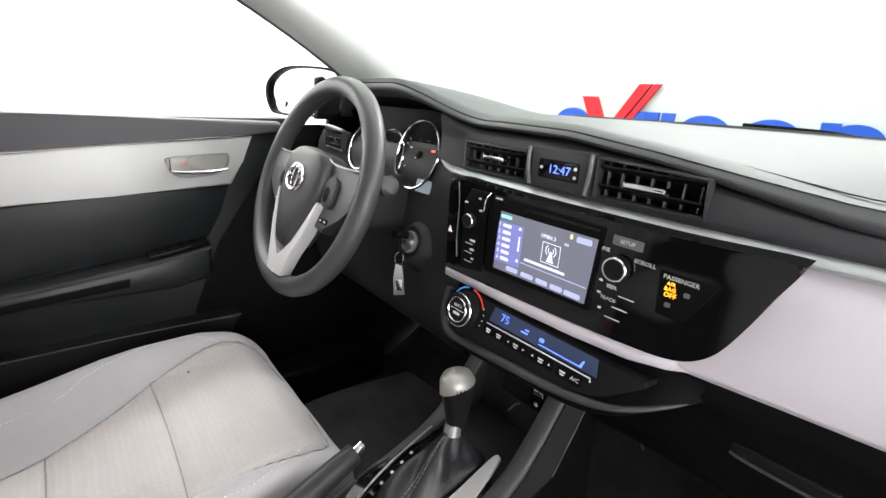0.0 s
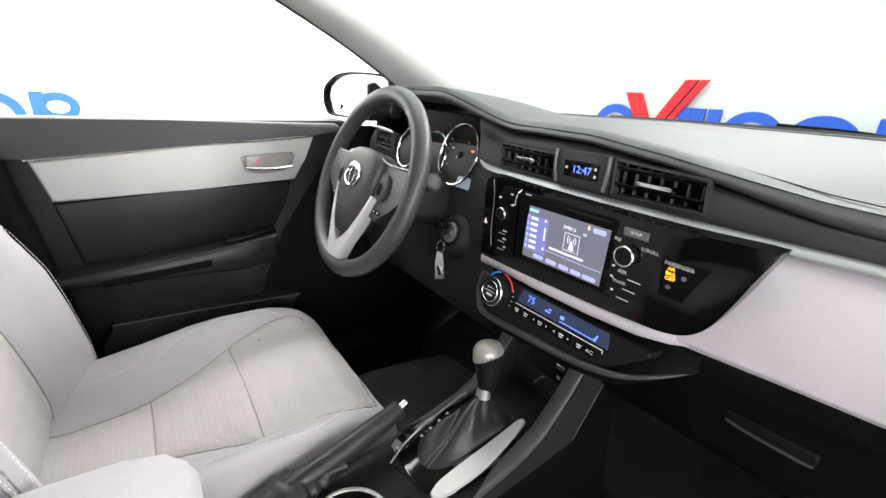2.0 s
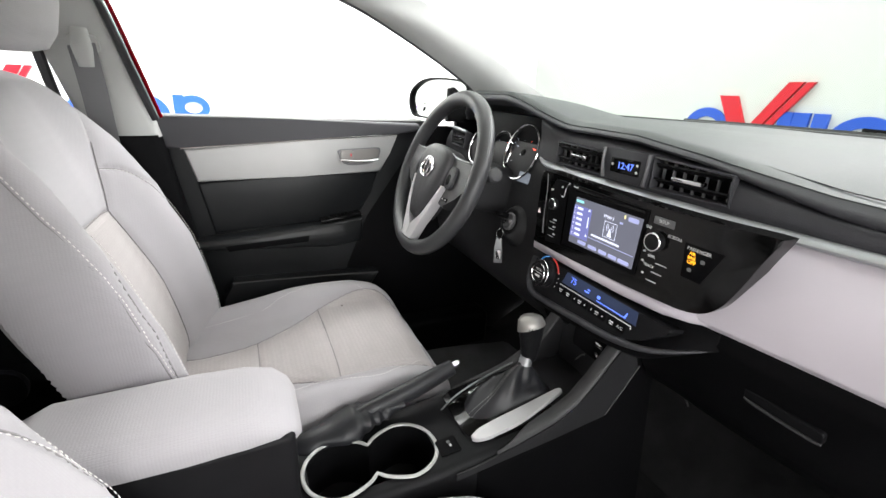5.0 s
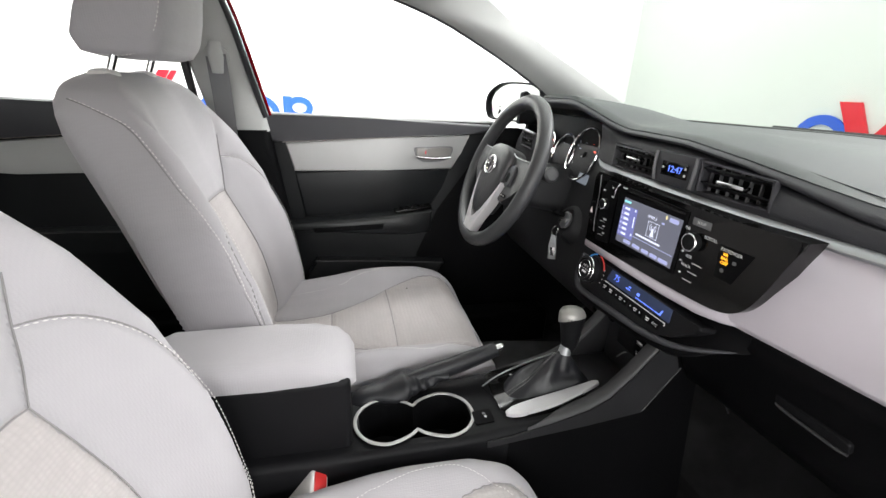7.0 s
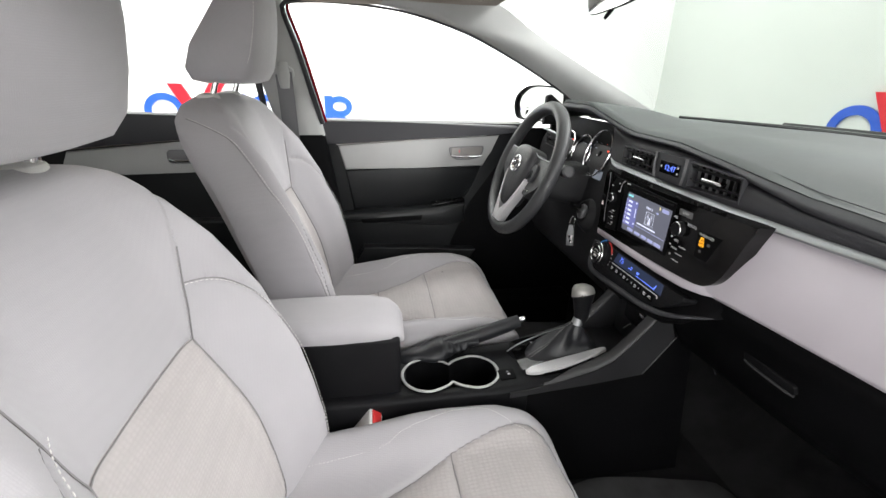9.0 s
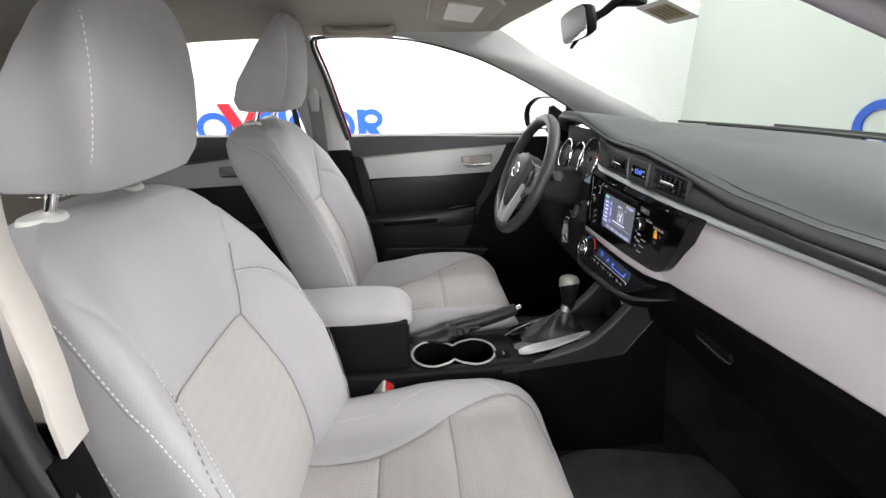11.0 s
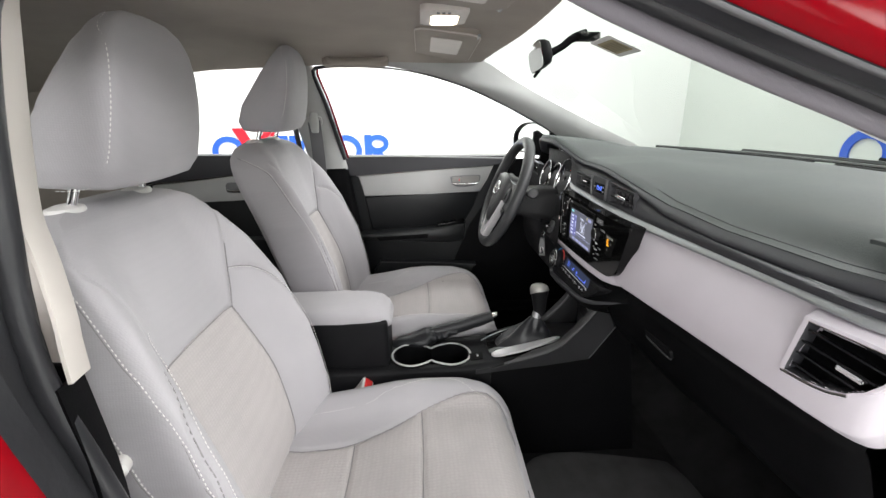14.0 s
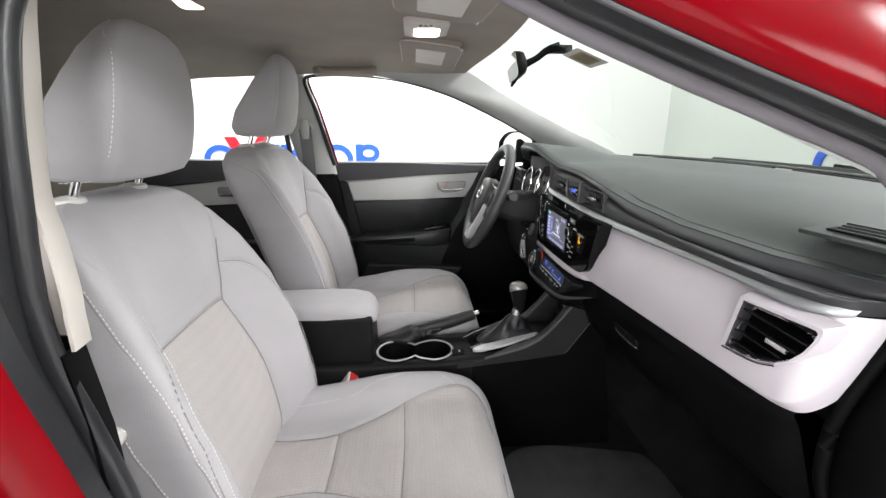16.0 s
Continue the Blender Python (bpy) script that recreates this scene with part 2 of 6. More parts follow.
def sheet(rows, thick=0.0):
    """An open sheet of rows of points; thick: given a thickness along its normals."""
    bm = loft(rows, closed=False, cap=False)
    if thick:
        bmesh.ops.recalc_face_normals(bm, faces=bm.faces)
        bmesh.ops.solidify(bm, geom=bm.faces[:], thickness=thick)
    return bm


def tube(points, radius, n=8, closed=False, flat=1.0, steps=0, up=(0, 0, 1)):
    """A tube along points; radius a number or one for each point; flat squeezes it along up."""
    p = smooth_line(points, steps, closed) if steps else np.array(points, float)
    rad = np.full(len(p), radius) if np.isscalar(radius) else np.interp(np.linspace(0, 1, len(p)), np.linspace(0, 1, len(radius)), radius)
    rings = []
    for i in range(len(p)):
        a, b = (p[i - 1], p[(i + 1) % len(p)]) if closed else (p[max(i - 1, 0)], p[min(i + 1, len(p) - 1)])
        t = Vector(b - a).normalized()
        side = t.cross(Vector(up))
        side = side.normalized() if side.length > 1e-4 else Vector((1, 0, 0))
        over = side.cross(t)
        rings.append([Vector(p[i]) + float(rad[i]) * (math.cos(q) * side + flat * math.sin(q) * over) for q in np.linspace(0, 2 * math.pi, n, endpoint=False)])
    if closed:
        rings.append(rings[0])
    bm = loft(rings, True, not closed)
    if closed:
        bmesh.ops.remove_doubles(bm, verts=bm.verts, dist=1e-6)
    return bm


def lathe(profile, n=32, m=None):
    """A profile of (radius, height) turned round z."""
    bm = loft([[(r * math.cos(a), r * math.sin(a), h) for a in np.linspace(0, 2 * math.pi, n, endpoint=False)] for r, h in profile], True, True)
    if m is not None:
        bm.transform(m)
    return bm


def joined(*bms):
    me = bpy.data.meshes.new("m")
    out = bmesh.new()
    for bm in bms:
        bm.to_mesh(me)
        bm.free()
        out.from_mesh(me)
        me.clear_geometry()
    bpy.data.meshes.remove(me)
    return out


def dashes(points, length=0.005, gap=0.003, radius=0.0007):
    """Stitches along a line."""
    p = np.array(points, float)
    s = np.r_[0, np.cumsum(np.linalg.norm(np.diff(p, axis=0), axis=1))]
    bms = []
    at = 0.0
    while at + length < s[-1]:
        a, b = (np.array([np.interp(q, s, p[:, k]) for k in range(3)]) for q in (at, at + length))
        bms.append(tube([a, (a + b) / 2, b], [radius * 0.6, radius, radius * 0.6], 5))
        at += length + gap
    return joined(*bms)


def lettering(text, size, m, depth=0.0004):
    c = bpy.data.curves.new("t", "FONT")
    c.body, c.size, c.extrude, c.align_x, c.align_y, c.resolution_u = text, size, depth, "CENTER", "CENTER", 2
    ob = bpy.data.objects.new("t", c)
    scene.collection.objects.link(ob)
    me = bpy.data.meshes.new_from_object(ob.evaluated_get(bpy.context.evaluated_depsgraph_get()))
    bpy.data.objects.remove(ob)
    bpy.data.curves.remove(c)
    me.transform(m)
    me.materials.clear()
    return me


def tab(x, xs, ys):
    return float(np.interp(x, xs, ys))


def soft(x, a, b):
    t = min(max((x - a) / (b - a), 0), 1)
    return t * t * (3 - 2 * t)


# ---- the studio ----
structure("ground", box(-3.4, 5.0, -5.0, 3.2, -0.1, 0.0, 0), STUDIO_FLOOR, "pale grey painted studio floor under the car", "floor")
structure("wall_left", box(-3.6, -3.4, -5.2, 3.4, 0, 3.4, 0), STUDIO, "bright white studio wall beside the car", "wall")
structure("wall_front", box(-3.4, 5.2, 3.2, 3.4, 0, 3.4, 0), STUDIO_GREY, "pale grey-green studio wall ahead of the car", "wall")
structure("wall_right", box(5.0, 5.2, -5.2, 3.2, 0, 3.4, 0), STUDIO, "white studio wall", "wall")
structure("wall_back", box(-3.4, 5.0, -5.2, -5.0, 0, 3.4, 0), STUDIO, "white studio wall", "wall")
structure("ceiling", box(-3.6, 5.2, -5.2, 3.4, 3.4, 3.5, 0), STUDIO, "white studio ceiling", "ceiling")


def ring_outline(w, h, m, t=0.055):
    """A flat oval ring."""
    n, rows = 40, []
    for k, (a, z) in enumerate(((0, 0), (0, 0.012), (t, 0.012), (t, 0))):
        rows.append([m @ Vector(((w / 2 - a) * math.cos(q), (h / 2 - a) * math.sin(q), z)) for q in np.linspace(0, 2 * math.pi, n, endpoint=False)])
    bm = loft(rows + [rows[0]], True, False)
    bmesh.ops.remove_doubles(bm, verts=bm.verts, dist=1e-5)
    return bm


def wall_sign(at, right, label):
    """A row of plain blue rings and bars with a red tick, on a wall."""
    th = thing("wall_sign", label, "sign", "studio wall signs")
    base = plane_at(at, right, (0, 0, 1))

    def shift(x, z=0.0, y=0.0):
        return base @ Matrix.Translation((x, y, z))

    for x in (0.16, 1.0, 1.31):
        part("ring", ring_outline(0.32, 0.30, shift(x, 0, 0.15)), BLUE, th)
    for x in (0.63, 0.80):
        part("bar", prism([(-0.035, 0), (0.035, 0), (0.035, 0.30), (-0.035, 0.30)], 0.02, shift(x, 0.02)), BLUE, th)
    part("slanting_bar", prism([(0, 0.13), (0.055, 0.10), (0.055, 0.30), (-0.055, 0.30)], 0.02, shift(0.69, 0.016)), BLUE, th)
    part("block", prism([(0, 0), (0.07, 0), (0.07, 0.3), (0, 0.3)], 0.02, shift(1.50, 0.02)), BLUE, th)
    part("half_ring", ring_outline(0.22, 0.18, shift(1.63, 0.003, 0.21), 0.05), BLUE, th)
    part("slanting_bar", prism([(0.02, 0.13), (0.13, 0), (0.22, 0), (0.11, 0.15)], 0.02, shift(1.54, 0.018)), BLUE, th)
    part("tick_stroke", prism([(0.22, 0.375), (0.33, 0.375), (0.52, 0.0), (0.42, 0.0)], 0.02, shift(0, 0.02)), SIGN_RED, th)
    part("tick_stroke", prism([(0.33, 0.03), (0.385, 0.03), (0.675, 0.455), (0.60, 0.455)], 0.02, shift(0, 0.026)), SIGN_RED, th)
    part("tick_stroke", prism([(0.40, 0.03), (0.44, 0.03), (0.73, 0.455), (0.69, 0.455)], 0.02, shift(0, 0.026)), SIGN_RED, th)


wall_sign((-3.398, -1.54, 0.655), (0, 1, 0), "blue and red lettered dealer sign on the white studio wall")
wall_sign((-1.60, 3.198, 0.74), (1, 0, 0), "blue and red dealer sign on the wall ahead")


# ---- front seats ----
def back_ring(z):
    """Half outline (x, y) of a seat back at height z, from the front's middle to the back's middle."""
    c = tab(z, [0.38, 0.45, 0.60, 0.766, 0.90, 0.98, 1.01, 1.03], [0.21, 0.205, 0.168, 0.118, 0.082, 0.058, 0.04, 0.01])
    b = tab(z, [0.38, 0.45, 0.52, 0.68, 0.80, 0.90, 0.97, 1.03], [0.06, 0.075, 0.088, 0.098, 0.085, 0.055, 0.025, 0.0])
    w = tab(z, [0.38, 0.50, 0.68, 0.80, 0.90, 0.96, 1.0, 1.02, 1.03], [0.235, 0.25, 0.258, 0.246, 0.222, 0.200, 0.170, 0.135, 0.09])
    back = min(c - 0.02, tab(z, [0.38, 0.60, 0.80, 0.93, 0.98, 1.01, 1.03], [0.14, 0.095, 0.022, -0.038, -0.052, -0.045, -0.02]))
    half = [(0, c), (0.25 * w, c + 0.001), (0.47 * w, c + 0.07 * b), (0.66 * w, c + 0.42 * b), (0.82 * w, c + 0.86 * b), (0.93 * w, c + b),
            (0.995 * w, c + 0.78 * b), (1.0 * w, c + 0.2 * b), (0.985 * w, (c + back) / 2), (0.93 * w, back + 0.018), (0.80 * w, back), (0.4 * w, back - 0.006), (0, back - 0.008)]
    return half


def seam_lines():
    """Seams on the seat back's front, as lines of (x, z), for the +x half."""
    side = [(0.100, 0.40), (0.126, 0.43), (0.138, 0.475), (0.144, 0.545), (0.145, 0.63), (0.136, 0.704), (0.123, 0.772)]
    top = [(0.123, 0.772), (0.06, 0.772), (0.0, 0.772)]
    up = [(0.123, 0.772), (0.135, 0.809), (0.145, 0.851), (0.155, 0.885), (0.168, 0.926), (0.185, 0.957), (0.190, 0.975)]
    across = [(0.146, 0.851), (0.168, 0.847), (0.188, 0.836), (0.210, 0.808), (0.231, 0.762), (0.243, 0.70), (0.246, 0.60), (0.240, 0.45)]
    return [smooth_line(l, 40) for l in (side, top, up, across)]


def near(lines, x, z):
    return min(float(np.min((l[:, 0] - x) ** 2 + (l[:, 1] - z) ** 2)) for l in lines) ** 0.5


def pick_faces(verts, faces, flags, want):
    """The mesh of the faces flagged want, with only their own corners."""
    some = [f for f, g in zip(faces, flags) if g == want]
    used = sorted({i for f in some for i in f})
    at = {v: n for n, v in enumerate(used)}
    return pyd([verts[i] for i in used], [tuple(at[i] for i in f) for f in some])


def front_y(x, z):
    h = smooth_line(back_ring(z), 60)
    k = int(np.argmax(h[:, 0]))
    return float(np.interp(abs(x), h[: k + 1, 0], h[: k + 1, 1]))


def front_seat(at, outer, label):
    seat = thing("front_seat", label, "car seat", "front seats", at)
    lines = seam_lines()
    # the back
    zs = np.r_[np.linspace(0.38, 0.99, 150), np.linspace(0.993, 1.03, 14)]
    rings = []
    for z in zs:
        h = smooth_line(back_ring(z), 150)
        rings.append(np.vstack([h, np.c_[-h[-2:0:-1, 0], h[-2:0:-1, 1]]]))
    n = len(rings[0])
    verts = []
    for r, z in zip(rings, zs):
        for j, (x, y) in enumerate(r):
            front = j <= 93 or j >= n - 93
            d = near(lines, abs(x), z) if front else 1
            g = math.exp(-((d / 0.0055) ** 2)) * 0.006 if front else 0
            puff = 0.004 * (1 - math.exp(-((d / 0.03) ** 2))) if front else 0.004
            verts.append((x, y - g + puff, z))
    verts = np.array(verts)
    faces, flags = [], []
    side = lines[0]
    for i in range(len(zs) - 1):
        for j in range(n):
            k = (j + 1) % n
            f = (i * n + j, i * n + k, (i + 1) * n + k, (i + 1) * n + j)
            x, y, z = verts[list(f)].mean(0)
            ax = abs(x)
            front = j < 93 or j >= n - 94
            lim = float(np.interp(z, side[:, 1], side[:, 0]))
            upl = tab(z, [0.77, 0.851, 0.885, 0.926, 0.957, 1.03], [0.123, 0.145, 0.155, 0.168, 0.185, 0.20])
            if not front:
                g = "rear"
            elif z < 0.772:
                g = "insert" if ax < lim else ("bolster" if ax < tab(z, [0.42, 0.55, 0.68, 0.77], [0.240, 0.249, 0.252, 0.240]) else "rear")
            else:
                g = "upper" if ax < upl else "bolster"
            faces.append(f)
            flags.append(g + ("_l" if g == "bolster" and x < 0 else ""))
    faces.append(tuple(range((len(zs) - 1) * n, len(zs) * n)))
    flags.append("upper")
    part("back_insert", pick_faces(verts, faces, flags, "insert"), CLOTH_INSERT, seat, "pale grey patterned cloth back insert", 60, False)
    part("back_upper_panel", pick_faces(verts, faces, flags, "upper"), CLOTH, seat, "", 60, False)
    part("back_bolster", pick_faces(verts, faces, flags, "bolster"), CLOTH, seat, "", 60, False)
    part("back_bolster", pick_faces(verts, faces, flags, "bolster_l"), CLOTH, seat, "", 60, False)
    part("back_cover", pick_faces(verts, faces, flags, "rear"), CLOTH_SIDE, seat, "grey woven side and rear cover", 60, False)
    for s in (1, -1):
        # thin tubes added in the grooves, coloured as the shade of the crease
        for l in (lines[0], lines[2][:26], lines[1], lines[3][lines[3][:, 0] < 0.247]):
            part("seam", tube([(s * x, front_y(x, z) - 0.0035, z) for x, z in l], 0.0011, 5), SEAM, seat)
        line = [(s * (x - 0.006), front_y(x - 0.006, z) + 0.004, z) for x, z in lines[3] if x < 0.25]
        if len(line) > 3:
            part("stitching", dashes(line, 0.0045, 0.003), THREAD, seat)
        # two long stitched seams: over the shoulder and down the bolster, and down the flank
        for line in (((0.987, -0.015), (0.976, 0.018), (0.952, 0.069), (0.919, 0.099), (0.869, 0.132), (0.804, 0.174), (0.736, 0.206), (0.70, 0.218), (0.60, 0.248), (0.44, 0.290)),
                     ((0.955, 0.020), (0.928, 0.043), (0.904, 0.060), (0.871, 0.072), (0.84, 0.080), (0.785, 0.104), (0.745, 0.120), (0.706, 0.136), (0.60, 0.178), (0.44, 0.235))):
            if line[0][0] < 0.96 and s != (1 if outer else -1):
                continue
            edge = []
            for z, y in smooth_line(line, 150):
                h = smooth_line(back_ring(z), 300)
                h = h[int(np.argmax(h[:, 1])):]
                h = h[h[:, 0] > 0.80 * h[:, 0].max()]
                q = h[int(np.argmin(abs(h[:, 1] - y)))]
                flank = line[0][0] < 0.96
                edge.append((s * (q[0] + (0.0025 if flank else 0.001)), q[1] + (0.0045 if flank else 0.003), z))
            edge = smooth_line(edge[::5], 140)
            part("stitching", dashes(edge, 0.0045, 0.003, 0.0009), THREAD, seat)
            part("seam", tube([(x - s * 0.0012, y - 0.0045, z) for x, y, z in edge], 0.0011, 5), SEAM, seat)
    # the cushion
    ys = np.r_[np.linspace(0.13, 0.66, 120), 0.66 + 0.085 * np.sin(np.linspace(0, math.pi / 2, 20))[1:]]
    ins = smooth_line([(0.085, 0.20), (0.080, 0.30), (0.086, 0.36), (0.118, 0.44), (0.156, 0.513), (0.182, 0.60), (0.194, 0.66), (0.182, 0.70), (0.14, 0.72), (0.0, 0.727)], 120)
    rear_seam = np.array([(x, 0.358 + 0.003 * (1 - (x / 0.14) ** 2)) for x in np.linspace(0, 0.086, 30)])
    front_seam = np.array([(x, 0.513 + 0.004 * (1 - (x / 0.16) ** 2)) for x in np.linspace(0, 0.158, 30)])
    slines = [ins, rear_seam, front_seam]
    verts, n = [], 0
    for y in ys:
        zc = tab(y, [0.13, 0.25, 0.36, 0.515, 0.62, 0.66], [0.425, 0.425, 0.437, 0.460, 0.468, 0.466])
        b = tab(y, [0.13, 0.25, 0.45, 0.60, 0.66, 0.745], [0.035, 0.045, 0.050, 0.036, 0.026, 0.0])
        w = tab(y, [0.13, 0.30, 0.50, 0.62, 0.69, 0.72, 0.745], [0.235, 0.248, 0.255, 0.252, 0.240, 0.225, 0.195])
        if y > 0.66:
            q = (y - 0.66) / 0.085
            zc = 0.466 - 0.085 * (1 - math.sqrt(max(1 - q * q, 0)))
        zb = 0.285
        half = [(0, zc), (0.3 * w, zc + 0.002), (0.58 * w, zc + 0.10 * b), (0.74 * w, zc + 0.72 * b), (0.87 * w, zc + b), (0.97 * w, zc + 0.55 * b), (1.0 * w, zc - 0.03), (0.99 * w, zb + 0.03), (0.93 * w, zb), (0.5 * w, zb), (0, zb)]
        h = smooth_line(half, 120)
        ring = np.vstack([h, np.c_[-h[-2:0:-1, 0], h[-2:0:-1, 1]]])
        n = len(ring)
        for j, (x, z) in enumerate(ring):
            topside = z > zc - 0.02
            d = near(slines, abs(x), y) if topside else 1
            verts.append((x, y, z - (math.exp(-((d / 0.0055) ** 2)) * 0.006 - 0.005 * (1 - math.exp(-((d / 0.035) ** 2))) if topside else 0)))
    verts = np.array(verts)
    faces, flags = [], []
    for i in range(len(ys) - 1):
        for j in range(n):
            k = (j + 1) % n
            f = (i * n + j, i * n + k, (i + 1) * n + k, (i + 1) * n + j)
            x, y, z = verts[list(f)].mean(0)
            lim = float(np.interp(y, ins[:85, 1], ins[:85, 0])) if y < 0.70 else tab(y, [0.70, 0.727], [0.182, 0.0])
            g = "insert" if abs(x) < lim and z > 0.36 and y < 0.72 else ("side" if z < 0.40 and y < 0.74 or z < 0.37 else "bolster")
            faces.append(f)
            flags.append(g)
    faces.append(tuple(range((len(ys) - 1) * n, len(ys) * n)))
    flags.append("bolster")
    part("cushion_insert", pick_faces(verts, faces, flags, "insert"), CLOTH_INSERT, seat, "pale grey patterned cloth cushion insert", 60, False)
    part("cushion_bolster", pick_faces(verts, faces, flags, "bolster"), CLOTH, seat, "", 60, False)
    part("cushion_side", pick_faces(verts, faces, flags, "side"), CLOTH_SIDE, seat, "", 60, False)

    def top_z(x, y):
        row = verts[int(np.argmin(abs(ys - y))) * n :][:n]
        row = row[row[:, 2] > 0.40]
        return float(row[np.argmin(abs(row[:, 0] - x)), 2]) if len(row) else 0.40

    for s in (1, -1):
        for l in (ins[:112], rear_seam, front_seam):
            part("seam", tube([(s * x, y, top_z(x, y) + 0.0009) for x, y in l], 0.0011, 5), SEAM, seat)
        line = smooth_line([(0.170, 0.24), (0.175, 0.33), (0.180, 0.389), (0.195, 0.42), (0.208, 0.471), (0.221, 0.527), (0.224, 0.584), (0.200, 0.635), (0.17, 0.68)], 90)
        part("stitching", dashes([(s * x, y, top_z(x, y) + 0.0006) for x, y in line], 0.004, 0.003, 0.0006), THREAD, seat)
    if not outer:
        part("stain", lathe([(0.0, 0.0012), (0.002, 0.001), (0.0028, 0.0)], 10, pose(-0.145, 0.575, top_z(-0.145, 0.575) - 0.0003)), SEAM_DARK, seat, "small dark stain on the cushion")
    # plinth, side shield, recliner lever
    part("seat_base", box(-0.20, 0.20, 0.14, 0.66, 0.225, 0.29, 0.01), DARKER, seat)
    for x in (-0.2, 0.2):
        part("seat_rail", box(x - 0.02, x + 0.02, 0.05, 0.74, 0.215, 0.235, 0.003), GREYTRIM, seat)
    o = 1 if outer else -1
    shield = prism(rounded(0.48, 0.09, 0.04, 5, 0.38, 0.335), 0.02, plane_at((o * 0.262, 0, 0), (0, o, 0), (0, 0, 1)), 0.006)
    part("side_shield", shield, DARK, seat)
    part("recliner_lever", tube([(o * 0.255, 0.30, 0.34), (o * 0.280, 0.25, 0.36), (o * 0.283, 0.17, 0.375)], [0.012, 0.011, 0.009], 10, steps=10), DARK, seat)
    part("release_knob", tube([(o * 0.245, 0.125, 0.722), (o * 0.268, 0.128, 0.722), (o * 0.274, 0.128, 0.722)], [0.012, 0.013, 0.008], 14), WHITE_PLASTIC, seat, "pale round release knob")
    # headrest on two posts
    sec = []
    HR = ((1.054, 0.090, 0.078, 0.002), (1.059, 0.116, 0.096, -0.020), (1.085, 0.130, 0.111, -0.028), (1.13, 0.134, 0.121, -0.008), (1.18, 0.130, 0.129, 0.024), (1.22, 0.123, 0.133, 0.051), (1.25, 0.113, 0.134, 0.073), (1.275, 0.096, 0.131, 0.090), (1.291, 0.072, 0.124, 0.099), (1.298, 0.042, 0.116, 0.102))
    HR = [(z, w - 0.009, f, r) for z, w, f, r in HR]
    for z, w, f, r in HR:
        m = (f + r) / 2
        k = min((f - r) / 0.08, 1)
        half = [(0, f + 0.010 * k), (0.5 * w, f + 0.008 * k), (0.84 * w, f + 0.003 * k), (0.955 * w, f - 0.002), (1.0 * w, f - 0.012 * k), (1.0 * w, f - 0.03 * k), (0.97 * w, m), (0.90 * w, r + 0.006 * k), (0.76 * w, r), (0, r - 0.004)]
        h = smooth_line(half, 36)
        sec.append(np.c_[np.vstack([h, np.c_[-h[-2:0:-1, 0], h[-2:0:-1, 1]]]), np.full(2 * len(h) - 2, z)])
    zz = [s[0, 2] for s in sec]
    fine = [np.stack([[np.interp(z, zz, [s[j, k] for s in sec]) for k in range(2)] + [z] for j in range(len(sec[0]))]) for z in smooth_line([(z, 0) for z in zz], 36)[:, 0]]
    head = part("headrest", loft(fine), CLOTH, seat, "pale grey cloth headrest", 60)
    for s in (1, -1):
        line = smooth_line([(s * x, y, z) for x, y, z in ((0.060, 0.108, 1.291), (0.089, 0.113, 1.270), (0.101, 0.125, 1.252), (0.107, 0.129, 1.233), (0.1125, 0.1285, 1.204), (0.1165, 0.1255, 1.174), (0.1195, 0.1195, 1.143), (0.1205, 0.111, 1.111), (0.1185, 0.099, 1.087), (0.110, 0.078, 1.066), (0.100, 0.045, 1.0565), (0.102, 0.010, 1.0565))], 90)
        part("stitching", dashes(line, 0.0045, 0.0028, 0.0009), THREAD, head)
    for s in (1, -1):
        x = s * 0.083
        part("post", tube([(x, 0.002, 1.0), (x, 0.036, 1.085)], 0.0065, 12), CHROME, head, "chrome headrest post")
        cap = lathe([(0.0, 0.0), (0.028, 0.0), (0.029, 0.006), (0.026, 0.012), (0.014, 0.016), (0.0, 0.017)], 24)
        cap.transform(pose(x, 0.004, 1.018) @ Matrix.Diagonal((1.05, 0.8, 1, 1)))
        part("post_collar", cap, WHITE_PLASTIC, head, "pale plastic post collar")
    return seat


front_seat((0.354, 0.0, 0.0), True, "pale grey cloth front passenger seat with stitched bolsters")
front_seat((-0.354, 0.025, 0.052), False, "pale grey cloth driver seat, raised a little, with small stain")

# ---- dashboard ----
dash = thing("dashboard", "grey and black dashboard with pale panel and silver strip", "dashboard")


def pad_edge(x):
    y = tab(x, [-0.74, -0.6, -0.2, 0.1, 0.3, 0.44, 0.60, 0.70, 0.74], [1.06, 1.0, 0.985, 0.982, 0.985, 0.998, 1.03, 1.075, 1.12])
    z = tab(x, [-0.74, -0.5, -0.1, 0.02, 0.14, 0.23, 0.30, 0.44, 0.60, 0.74], [1.0, 1.018, 1.022, 1.020, 1.006, 0.992, 0.982, 0.970, 0.963, 0.958])
    return y, z


def screen_foot(x):
    return 1.64 - 0.19 * (abs(x) / 0.72) ** 2.2


